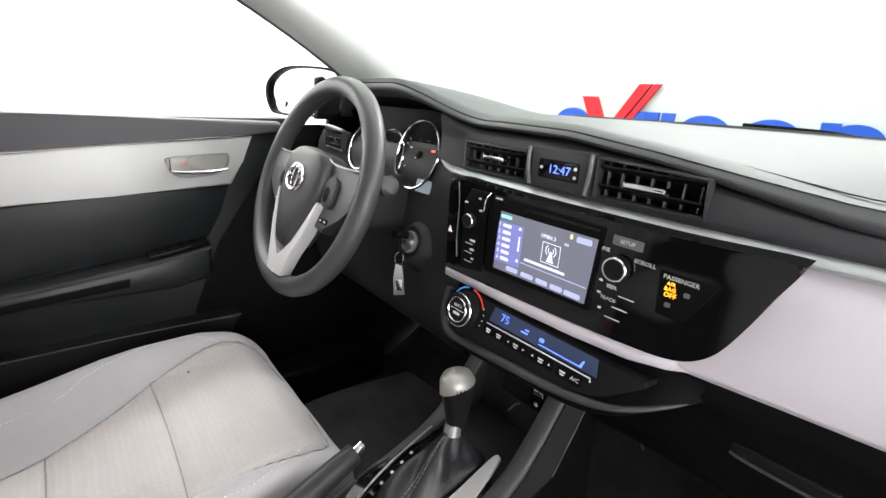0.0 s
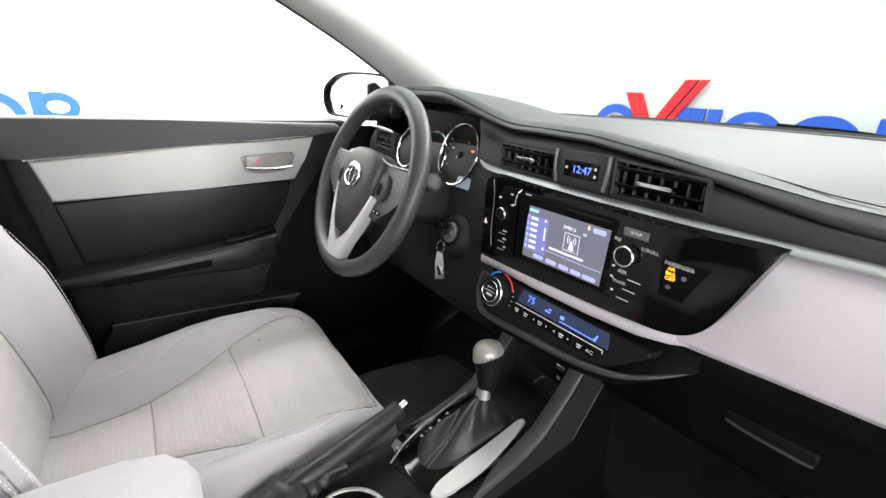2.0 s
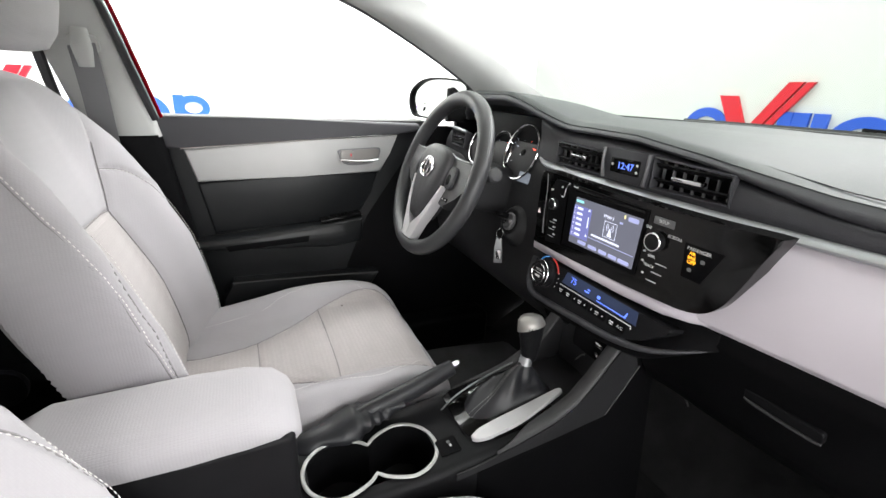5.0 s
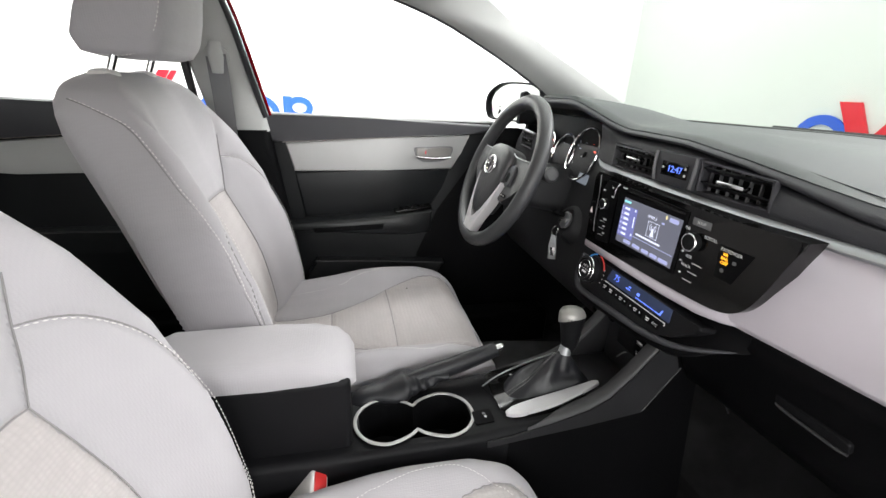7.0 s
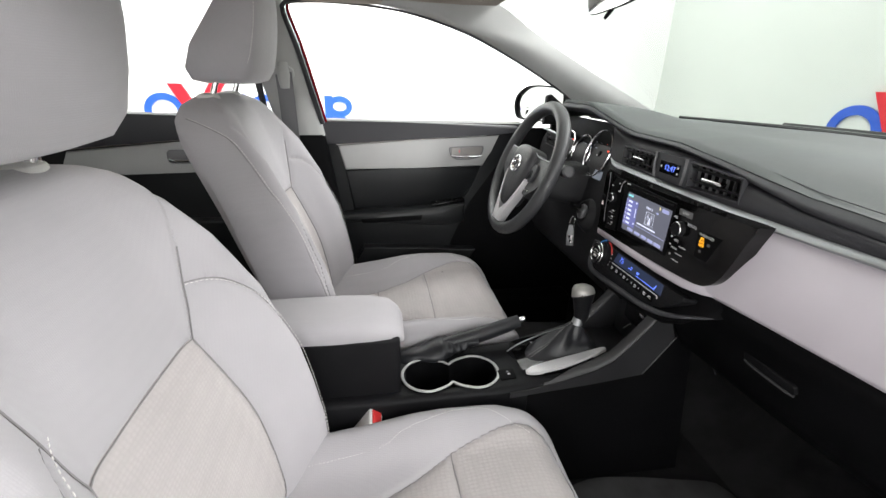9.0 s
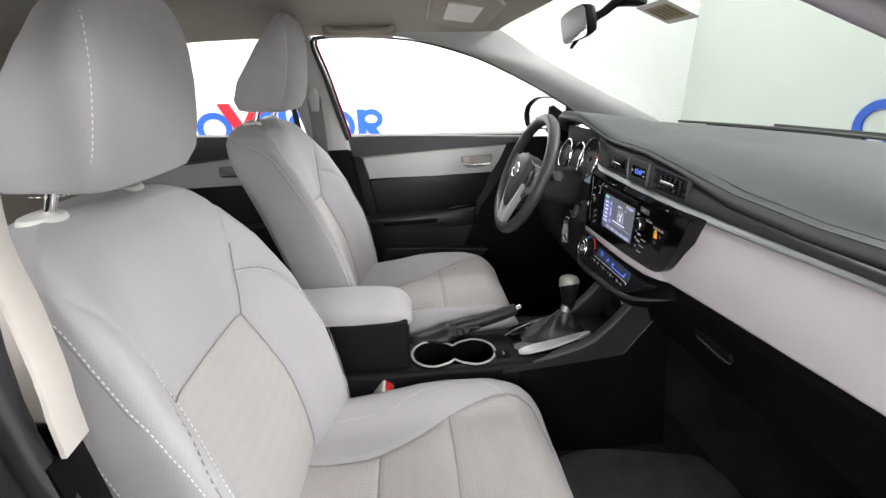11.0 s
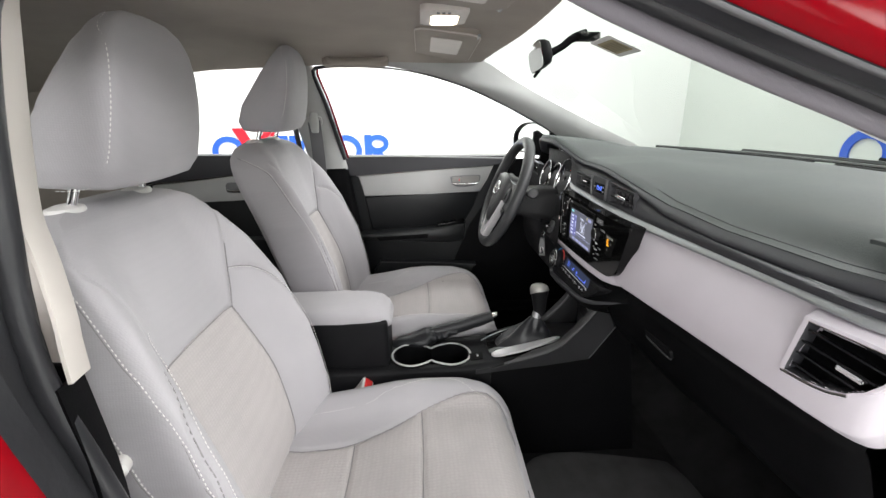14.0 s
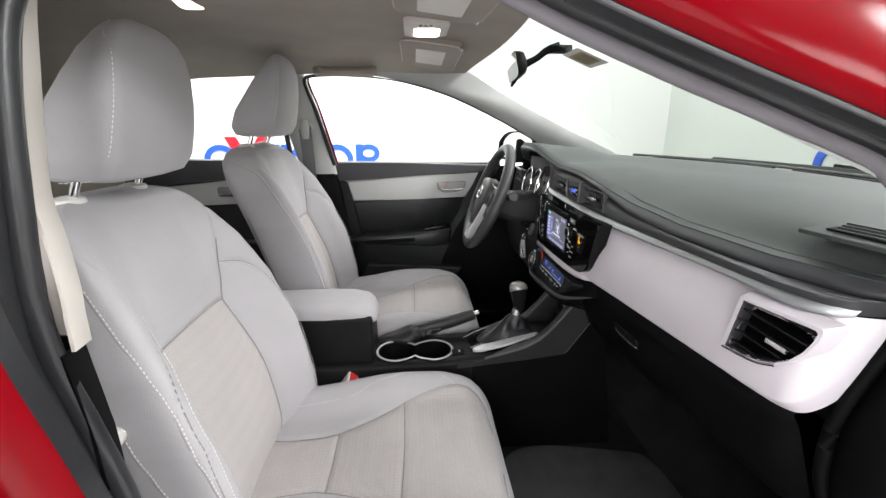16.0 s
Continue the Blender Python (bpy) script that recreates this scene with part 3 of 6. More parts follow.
rows, rolls = [], []
for x in np.linspace(-0.735, 0.735, 99):
    ye, ze = pad_edge(x)
    yw = screen_foot(x)
    hood = soft(x, -0.66, -0.48) * (1 - soft(x, -0.34, -0.13))
    zt = max(1.02, ze) + 0.006 * (1 - (x / 0.74) ** 2)
    ye -= 0.045 * hood
    k = tab(x, [-0.2, 0.16, 0.34, 0.7], [0.5, 0.5, 1.0, 1.15])
    ym = max(1.13, ye + 0.085)
    pts = [(yw + 0.03, 1.0), (yw - 0.02, 1.014), (yw - 0.16, zt), (1.26, zt + 0.010 * hood), (ym, (zt + ze) / 2 + 0.010 + 0.030 * hood), (ye + 0.042 * k, ze + 0.008 + 0.052 * hood), (ye + 0.014 * k, ze + 0.003 * k + 0.052 * hood), (ye, ze - 0.008 * k + 0.050 * hood), (ye + 0.006, ze - 0.018 * k + 0.048 * hood), (ye + 0.03, ze - 0.02 * k + 0.04 * hood)]
    top, roll = smooth_line(pts[:7], 46), smooth_line(pts[6:], 18)
    rows.append([(x, y, z) for y, z in top])
    rolls.append([(x, y, z - 0.0015) for y, z in roll])
part("top_pad", sheet(rows, 0.004), DASH_TOP, dash, "grey-green grained vinyl top pad", 50)
part("edge_roll", sheet(rolls, 0.004), BAND, dash, "dark slate padded edge", 50)
VENTS = ([(-0.165, 0.949), (-0.041, 0.948), (-0.039, 0.985), (-0.163, 0.988)], [(0.071, 0.947), (0.195, 0.949), (0.192, 0.986), (0.070, 0.992)])


def inside(poly, x, y):
    c, n = False, len(poly)
    for i in range(n):
        (x0, y0), (x1, y1) = poly[i], poly[i - 1]
        if (y0 > y) != (y1 > y) and x < (x1 - x0) * (y - y0) / (y1 - y0) + x0:
            c = not c
    return c


rows = []
for x, ys in smooth_line([(-0.232, 0.984), (0.0, 0.982), (0.25, 0.982), (0.40, 0.989), (0.5, 0.995), (0.64, 1.006), (0.70, 1.018), (0.721, 1.034), (0.731, 1.058), (0.735, 1.09), (0.736, 1.13)], 340):
    ye, ze = pad_edge(x)
    hood = 1 - soft(x, -0.34, -0.13)
    ye, ze = ye - 0.045 * hood, ze + 0.05 * hood
    rows.append([(x, y, z) for y, z in smooth_line([(max(ye, ys - 0.02) + 0.035, ze - 0.012), (max(ye + 0.009, ys), ze - 0.018), (ys + 0.003, (ze + 0.94) / 2), (ys, 0.945), (ys + 0.008, 0.93)], 30)])
band = sheet(rows)
gone = []
for f in band.faces:
    p = f.calc_center_median()
    if any(inside(v, p.x, p.z) for v in VENTS) or -0.035 < p.x < 0.062 and 0.945 < p.z < 0.99:
        gone.append(f)
bmesh.ops.delete(band, geom=gone, context="FACES")
part("upper_band", band, BAND, dash, "dark slate vinyl band round the air vents", 50)

strip = [(-0.225, 0.985, 0.952), (-0.2, 0.978, 0.941), (-0.15, 0.975, 0.938), (0.0, 0.973, 0.934), (0.15, 0.974, 0.931), (0.3, 0.978, 0.932), (0.45, 0.990, 0.934), (0.58, 1.001, 0.935), (0.66, 1.006, 0.934), (0.698, 1.014, 0.934), (0.719, 1.030, 0.934), (0.729, 1.052, 0.934)]
band = []
for x, y, z, h in ((-0.143, 0.938, 0.788, 0.007), (-0.138, 0.930, 0.7875, 0.0092), (0.0, 0.9285, 0.7875, 0.0094), (0.10, 0.930, 0.789, 0.0098), (0.17, 0.935, 0.792, 0.0105), (0.21, 0.944, 0.797, 0.011), (0.245, 0.962, 0.802, 0.010)):
    band.append([(x, y + dy, z + h * dz) for dy, dz in ((0.02, 1.0), (0.003, 0.95), (0.0, 0.7), (-0.001, 0.0), (0.0, -0.7), (0.003, -0.95), (0.02, -1.0))])
part("pale_band", sheet(band, 0.002), LILAC, dash, "pale grey band under the head unit", 60)
sp = smooth_line(strip, 90)
part("silver_strip", sheet([[(x, y + dy * g, z + dz * g) for dy, dz in ((0.020, 0.010), (0.008, 0.0065), (0.0, 0.001), (-0.0022, -0.002), (-0.0018, -0.0045), (0.004, -0.0065), (0.014, -0.007))] for (x, y, z), g in zip(sp, np.linspace(0.9, 1.35, len(sp)))], 0.002), SILVER, dash, "brushed silver strip", 30)

rows = []
PX = [-0.145, 0.1, 0.2, 0.3, 0.45, 0.60, 0.68, 0.715, 0.73]
PY = [0.945, 0.945, 0.950, 0.958, 0.972, 0.988, 0.998, 1.006, 1.012]
plan = smooth_line([(-0.145, 0.945, 0.770), (0.0, 0.945, 0.770), (0.1, 0.945, 0.770), (0.2, 0.950, 0.777), (0.3, 0.958, 0.781), (0.45, 0.972, 0.784), (0.60, 0.986, 0.787), (0.66, 0.992, 0.788), (0.70, 0.999, 0.790), (0.720, 1.008, 0.797), (0.732, 1.026, 0.818), (0.739, 1.050, 0.852), (0.741, 1.076, 0.885), (0.741, 1.10, 0.912)], 330)
for x, y0, zb in plan:
    zt, row = 0.930, []
    for t in np.linspace(0, 1, 60):
        z = zt + (zb - zt) * t
        row.append((x, y0 + 0.030 * (1 - t) ** 3 - 0.010 * math.sin(math.pi * t) + 0.02 * max(t - 0.88, 0) / 0.12, z))
    rows.append(row)
RV = plane_at((0.679, 0.9865, 0.876), (0.97, 0.165, -0.12), (0, 0.02, 1))
VENT_R = [(-0.037, 0.036), (0.010, 0.043), (0.052, 0.0475), (0.0545, 0.045), (0.0535, 0.034), (0.048, 0.016), (0.038, -0.002), (0.024, -0.016), (0.006, -0.0255), (-0.015, -0.0315), (-0.041, -0.035)]

panel = sheet(rows)
to_vent = RV.inverted()
gone = [f for f in panel.faces if f.calc_center_median().x > 0.58 and abs((to_vent @ f.calc_center_median()).z) < 0.02 and inside(VENT_R, *(to_vent @ f.calc_center_median()).xy)]
bmesh.ops.delete(panel, geom=gone, context="FACES")
part("pale_panel", panel, LILAC, dash, "pale grey soft panel", 50)

rows = []
for x in np.linspace(0.10, 0.703, 40):
    zb = tab(x, [-0.145, 0.1, 0.22, 0.38, 0.55, 0.715], [0.770, 0.770, 0.778, 0.783, 0.786, 0.790])
    y0 = tab(x, PX, PY)
    y0 += 0.05 * max((x - 0.66) / 0.075, 0) ** 2
    rows.append([(x, y, z) for y, z in smooth_line([(y0 + 0.03, zb + 0.012), (y0 + 0.012, zb - 0.004), (y0 + 0.026, zb - 0.03), (y0 + 0.045, 0.71), (y0 + 0.068, 0.65), (y0 + 0.092, 0.615), (y0 + 0.13, 0.595), (1.35, 0.58)], 30)])
part("lower_panel", sheet(rows, 0.004), DARKER, dash, "black lower dash and glovebox", 50)
rows = []
for x in np.linspace(-0.70, -0.13, 40):
    rows.append([(x, y, z) for y, z in smooth_line([(1.0, 0.96), (0.985, 0.93), (0.975, 0.86), (0.96, 0.78), (0.965, 0.68), (1.0, 0.60), (1.10, 0.56), (1.3, 0.55)], 26)])
part("knee_panel", sheet(rows, 0.004), KNEE, dash, "black knee panel under the steering column", 50)
part("end_cap", prism([(1.13, 0.955), (1.13, 0.875), (1.12, 0.79), (1.13, 0.70), (1.15, 0.60), (1.17, 0.50), (1.45, 0.5), (1.45, 1.0)], 0.02, plane_at((0.722, 0, 0), (0, 1, 0), (0, 0, 1)), 0.003), DARKER, dash)
part("end_cap", prism([(1.02, 0.985), (1.0, 0.80), (1.06, 0.60), (1.12, 0.50), (1.45, 0.5), (1.45, 1.0)], 0.02, plane_at((-0.715, 0, 0), (0, 1, 0), (0, 0, 1)), 0.003), DARKER, dash)

# ---- head unit ----
FACE = plane_at((0, 0.930, 0), (1, 0, 0), (0, 0, 1))
radio = thing("head_unit", "gloss black head unit with lit radio touchscreen", "car radio")
outline = smooth_line([(-0.138, 0.795), (-0.128, 0.793), (0.0, 0.796), (0.09, 0.799), (0.163, 0.803), (0.205, 0.807), (0.232, 0.816), (0.252, 0.835), (0.268, 0.868), (0.282, 0.905), (0.294, 0.935), (0.285, 0.939), (0.2, 0.936), (0.05, 0.936), (-0.06, 0.938), (-0.13, 0.940), (-0.139, 0.93), (-0.139, 0.86)], 120, True)
part("fascia", prism([tuple(p) for p in outline], 0.03, FACE, 0.004, 3), PIANO, radio, "piano black fascia")

# ---- centre console ----
console = thing("center_console", "black center console with cup holder and armrest", "console")


def console_top(y):
    return tab(y, [0.10, 0.43, 0.62, 0.72, 0.80, 0.85, 0.89, 0.93, 0.965, 0.99], [0.505, 0.505, 0.508, 0.518, 0.530, 0.545, 0.567, 0.61, 0.655, 0.68])


def cup_outline(grow=0.0, n=64):
    """Two circles run together, as (x, y)."""
    pts = []
    for q in np.linspace(0, 2 * math.pi, n, endpoint=False):
        y = 0.542 + (0.107 + grow) * math.sin(q)
        d = min(abs(y - 0.490), abs(y - 0.594)) if 0.490 < y < 0.594 else (0.490 - y if y < 0.490 else y - 0.594)
        half = math.sqrt(max((0.055 + grow) ** 2 - d * d, 0.0))
        if 0.490 < y < 0.594:
            half = max(half * 0.6 + 0.4 * (0.055 + grow) - 0.006 * math.cos((y - 0.542) / 0.052 * math.pi / 2), 0)
        pts.append((0.017 + math.copysign(half, math.cos(q)), y))
    return smooth_line(pts, n, True)


def in_cup(x, y):
    if not 0.44 < y < 0.645:
        return False
    d = 0 if 0.490 < y < 0.594 else (0.490 - y if y < 0.490 else y - 0.594)
    return abs(x - 0.017) < math.sqrt(max(0.0545**2 - d * d, 0)) - (0.009 * math.cos((y - 0.542) / 0.052 * math.pi / 2) if 0.490 < y < 0.594 else 0)


rows = []
for y in np.linspace(0.05, 0.86, 200):
    z = console_top(y)
    w = tab(y, [0.05, 0.43, 0.70, 0.9], [0.085, 0.089, 0.0875, 0.0875])
    f = 1 - soft(y, 0.50, 0.68)
    rows.append([(x, y, zz) for x, zz in smooth_line([(-w - 0.015 * f, 0.22), (-w - 0.004 * f, 0.40), (-w, z - 0.02), (-w + 0.006, z - 0.003), (-w + 0.02, z), (0, z), (w - 0.02, z), (w - 0.006, z - 0.003), (w, z - 0.02), (w + 0.004 * f, 0.40), (w + 0.015 * f, 0.22)], 150)])
body = sheet(rows)
gone = [f for f in body.faces if f.calc_center_median().z > 0.48 and in_cup(f.calc_center_median().x, f.calc_center_median().y)]
bmesh.ops.delete(body, geom=gone, context="FACES")
part("console_body", body, DARK, console, "", 45)
cup = part("cup_holder", loft([[(x, y, z) for x, y in cup_outline(g)] for z, g in ((0.512, 0.001), (0.50, -0.001), (0.43, -0.008), (0.428, -0.012), (0.427, -0.040))], True, False), DARKER, console, "deep black double cup holder")
part("rim", tube([(x, y, 0.511) for x, y in cup_outline(0.002, 90)], 0.0034, 8, True, 0.6), DOOR_SILVER, cup, "bright silver rim")
part("storage_box", box(-0.082, 0.062, 0.16, 0.428, 0.45, 0.64, 0.012, 3), DARK, console)
lid = []
for y, h, w in ((0.10, 0.650, 0.05), (0.108, 0.664, 0.066), (0.14, 0.677, 0.074), (0.30, 0.679, 0.075), (0.37, 0.676, 0.074), (0.408, 0.668, 0.071), (0.428, 0.653, 0.063), (0.437, 0.638, 0.050)):
    lo = 0.615 + (0.437 - y) * 0.0
    lid.append([(x - 0.012, y, z) for x, z in smooth_line([(0, h), (w * 0.7, h - 0.003), (w * 0.95, h - 0.014), (w, (h + lo) / 2), (w * 0.93, lo + 0.004), (w * 0.8, lo), (0, lo), (-w * 0.8, lo), (-w * 0.93, lo + 0.004), (-w, (h + lo) / 2), (-w * 0.95, h - 0.014), (-w * 0.7, h - 0.003)], 40, True)])
part("armrest_lid", loft(lid), CLOTH, console, "pale grey padded cloth armrest lid", 60)
for s in (1, -1):
    rail = []
    for y in np.linspace(0.735, 0.972, 40):
        z, k = console_top(y) + 0.009 * soft(y, 0.735, 0.80), soft(y, 0.735, 0.83)
        ro, ri = 0.0885, 0.0875 - 0.024 * k
        rail.append([(s * x, y, z + dz) for x, dz in ((ro + 0.001, -0.012), (ro + 0.0005, -0.006), (ro - 0.002, -0.0015), (ro - 0.006 * k - 0.0005, 0.0), ((ro + ri) / 2, 0.0012), (ri + 0.005 * k, 0.0), (ri + 0.001, -0.002), (ri, -0.007), (ri, -0.011))])
    part("side_rail", sheet(rail), RAIL, console, "grey side rail rising to the dash", 50)
    top = [(y, console_top(y) + 0.009 * soft(y, 0.735, 0.80) - 0.010) for y in (0.965, 0.945, 0.93, 0.91, 0.89, 0.87, 0.85, 0.82, 0.78, 0.70)]
    at = 0.0895 if s > 0 else -0.0775
    part("side_wall", prism([(0.70, 0.22), (1.12, 0.22), (1.06, 0.66), (0.985, 0.675)] + top, 0.012, yz(at)), DARKER, console)
    part("side_panel", prism([(0.66, 0.490), (0.735, 0.4985), (0.85, 0.510), (0.962, 0.525), (1.022, 0.612), (1.006, 0.655), (0.972, 0.664)] + top[:-1] + [(0.70, 0.507), (0.66, 0.503)], 0.003 if s > 0 else 0.0155, yz(at + 0.0026 if s > 0 else at + 0.001)), KNEE, console, "dark grey side panel under the rail")
part("cubby_back", box(-0.084, 0.084, 0.985, 1.0, 0.50, 0.70, 0.003), PAD, console)
part("cubby_floor", box(-0.084, 0.084, 0.84, 0.99, 0.53, 0.545, 0.003), PAD, console)

# ---- shell of the car ----
def both(points, s):
    return [(s * x, y, z) for x, y, z in points]


UP_EDGE = [(0.545, 0.60, 1.37), (0.57, 0.74, 1.338), (0.60, 0.88, 1.264), (0.61, 0.98, 1.212), (0.645, 1.20, 1.112), (0.675, 1.38, 1.034), (0.69, 1.46, 1.0)]
LOW_EDGE = [(0.565, 0.30, 1.335), (0.59, 0.55, 1.315), (0.61, 0.68, 1.265), (0.645, 0.84, 1.178), (0.675, 0.97, 1.112), (0.70, 1.08, 1.06), (0.72, 1.16, 1.01)]
LOW_LEFT = [(0.565, 0.20, 1.333), (0.578, 0.34, 1.326), (0.587, 0.487, 1.307), (0.603, 0.66, 1.263), (0.627, 0.80, 1.208), (0.655, 0.95, 1.135), (0.69, 1.08, 1.062), (0.715, 1.16, 1.01)]
for s, side in ((-1, "left"), (1, "right")):
    edge = [(x + (tab(y, [0.6, 0.74, 0.98, 1.2, 1.38, 1.46], [-0.03, -0.03, -0.016, 0.03, 0.05, 0.055]) if s > 0 else 0), y + (0.06 * soft(y, 1.0, 1.4) if s > 0 else 0), z) for x, y, z in UP_EDGE]
    a, b = smooth_line(both(edge, s), 40), smooth_line(both(LOW_LEFT if s < 0 else [(x, y, z + 0.02 * soft(y, 0.5, 0.7)) for x, y, z in LOW_EDGE], s), 40)
    rows = [[a[i] + (b[i] - a[i]) * t + np.array((-s * 0.018 * math.sin(math.pi * t), 0, -0.006 * math.sin(math.pi * t))) for t in np.linspace(0, 1, 9)] for i in range(41)]
    structure("a_pillar_trim_" + side, sheet(rows, 0.004), PILLAR, "pale grey windscreen pillar trim", "pillar", 50)
# headliner and roof
rows = []
for y in np.linspace(-0.92, 0.745, 60):
    zc = tab(y, [-1.2, -0.6, 0.1, 0.5, 0.66, 0.72, 0.745], [1.28, 1.35, 1.380, 1.380, 1.370, 1.356, 1.342])
    w = tab(y, [-1.2, 0.3, 0.745], [0.56, 0.575, 0.555])
    edge = tab(y, [-1.2, -0.2, 0.3, 0.55, 0.745], [1.20, 1.31, 1.33, 1.326, 1.33])
    rows.append([(w * u, y + 0.040 * soft(y, 0.55, 0.745) * (1 - u * u), edge + (zc - edge) * (1 - abs(u) ** 4)) for u in np.linspace(-1, 1, 41)])
structure("headliner", sheet(rows, 0.006), HEADLINING, "beige-grey felt headliner with rounded edges", "ceiling", 60)
rows = [[(x, y, z + 0.05) for x, y, z in r] for r in rows]
structure("roof_panel", sheet([[(x * 1.06, y, z - 0.01) for x, y, z in r] for r in rows], 0.004), RED, "red painted car roof", "roof", 60)
structure("floor", box(-0.72, 0.72, -1.2, 1.30, 0.17, 0.215, 0), CARPET, "charcoal carpeted car floor", "floor")
rows = [[(x, y, z) for y, z in ((1.22, 0.205), (1.36, 0.28), (1.50, 0.45), (1.56, 0.70), (1.56, 0.98))] for x in np.linspace(-0.72, 0.72, 8)]
structure("bulkhead", sheet(rows, 0.01), CARPET, "dark carpeted footwell bulkhead", "wall")
structure("rear_bulkhead", box(-0.74, 0.74, -1.25, -1.2, 0.17, 0.96, 0), DARK, "dark rear closing panel behind the cabin", "wall")

# windscreen
rows = []
for u in np.linspace(-1, 1, 21):
    x0, x1 = 0.775 * u, 0.615 * u
    y0, z0, y1, z1 = screen_foot(x0) + 0.02, 1.005, 0.70 + 0.05 * (1 - u * u), 1.37 - 0.01 * u * u
    rows.append([(x0 + (x1 - x0) * t, y0 + (y1 - y0) * t, z0 + (z1 - z0) * t + 0.018 * math.sin(math.pi * t)) for t in np.linspace(0, 1, 12)])
ws = structure("windscreen", sheet(rows), WINDSCREEN, "green-tinted laminated windscreen", "window", 60)
ws.visible_shadow = False

# right side opening: seal, sill, pillar and red body
seal = smooth_line([(0.70, 0.20, 0.40), (0.70, 0.20, 0.60), (0.70, 0.193, 0.70), (0.70, 0.170, 0.81), (0.70, 0.149, 0.92), (0.69, 0.148, 1.04), (0.66, 0.160, 1.24), (0.637, 0.205, 1.30), (0.605, 0.33, 1.328), (0.592, 0.50, 1.326), (0.598, 0.62, 1.302), (0.62, 0.727, 1.250), (0.655, 0.849, 1.192), (0.685, 0.969, 1.140), (0.705, 1.074, 1.090), (0.730, 1.118, 1.00), (0.742, 1.092, 0.92), (0.741, 1.068, 0.86), (0.735, 1.052, 0.79), (0.731, 1.060, 0.71), (0.73, 1.085, 0.62), (0.73, 1.04, 0.46), (0.73, 0.9, 0.36), (0.72, 0.4, 0.36)], 140, True)
mid = np.array([0.68, 0.65, 0.85])


def along_pillar(p):
    """1 along the windscreen pillar, 0 elsewhere round the opening."""
    return soft(p[1], 0.45, 0.70) * soft(p[2], 0.98, 1.08)


def outwards(p):
    d = np.array([0, p[1] - mid[1], p[2] - mid[2]])
    return d / np.linalg.norm(d)


base_line = seal
seal = np.array([p + 0.020 * along_pillar(p) * outwards(p) for p in base_line])
CUT = next(i for i in range(60, len(seal)) if base_line[i][2] < 1.05)
TOP = next(i for i in range(len(seal)) if base_line[i][2] > 1.2)
structure("door_seal", tube(seal[:CUT], 0.0125, 10), RUBBER, "black rubber door seal round the opening", "seal")


# added strip over the lit pillar edge; its dark tone carries the shade
structure("opening_trim", tube([p + np.array([-0.008, 0, 0]) + 0.001 * outwards(p) for p in base_line[TOP + 14:CUT]], 0.0105, 10), OPENING_SHADED, "grey-lavender cloth trim along the door opening, shade put into its colour", "trim")


def opening(dx, grow, behind=None):
    """The door opening's line, moved outwards by dx and widened by grow; by behind at the rear pillar."""
    out = []
    for p in base_line:
        b = behind
        if b is not None and b > 0.03:
            b = 0.03 + (b - 0.03) * (1 - soft(p[2], 0.88, 0.98))
        if b is not None and dx > 0.055:
            b -= 0.035 * (1 - soft(p[2], 0.86, 1.10))
        g = grow if b is None else b + (grow - b) * soft(p[1], 0.22, 0.45)
        g += 0.020 * along_pillar(p) * max(1 - dx / 0.06, 0)
        out.append(p + np.array([dx, 0, 0]) + g * outwards(p))
    return np.array(out)


JAMB_RINGS = (opening(0.0, 0.010, 0.006), opening(0.03, 0.002, 0.0), opening(0.050, -0.002, -0.004), opening(0.060, 0.001, -0.008), opening(0.088, 0.007, -0.014))
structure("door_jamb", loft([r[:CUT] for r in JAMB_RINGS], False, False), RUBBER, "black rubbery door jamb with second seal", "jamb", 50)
# past CUT jamb and seal turn near-black, the shade there being coloured in
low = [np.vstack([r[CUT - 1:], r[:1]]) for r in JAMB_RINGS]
structure("sill_jamb", loft(low, False, False), JAMB_SHADED, "black lower door jamb and sill", "jamb", 50)
structure("sill_seal", tube(np.vstack([seal[CUT - 1:], seal[:1]]), 0.0085, 10), JAMB_SHADED, "black rubber seal along the sill", "seal")
structure("jamb_strip", loft([opening(*a)[TOP:CUT - 1] for a in ((0.0815, 0.002), (0.0835, 0.003), (0.0855, 0.005), (0.086, 0.008))], False, False), STRIP, "dark satin metal edge of the door opening", "trim", 50)
structure("side_body_right", loft([opening(0.086, 0.007, -0.013), opening(0.094, 0.014, -0.006), opening(0.095, 0.03, 0.02), opening(0.085, 0.065, 0.06), opening(0.060, 0.10, 0.14), opening(0.03, 0.14, 0.25), opening(0.03, 0.30, 0.40)], True, False), RED, "glossy red painted body side round the opening", "car body", 50)
rows = []
for u in np.linspace(-1, 1, 13):
    rows.append([(0.56 * u * (1 - 0.12 * t), -1.22 + 0.32 * t - 0.03 * u * u, 0.97 + 0.36 * t) for t in np.linspace(0, 1, 6)])
rw = structure("rear_window", sheet(rows), WINDSCREEN, "tinted rear window behind the cabin", "window", 60)
rw.visible_shadow = False


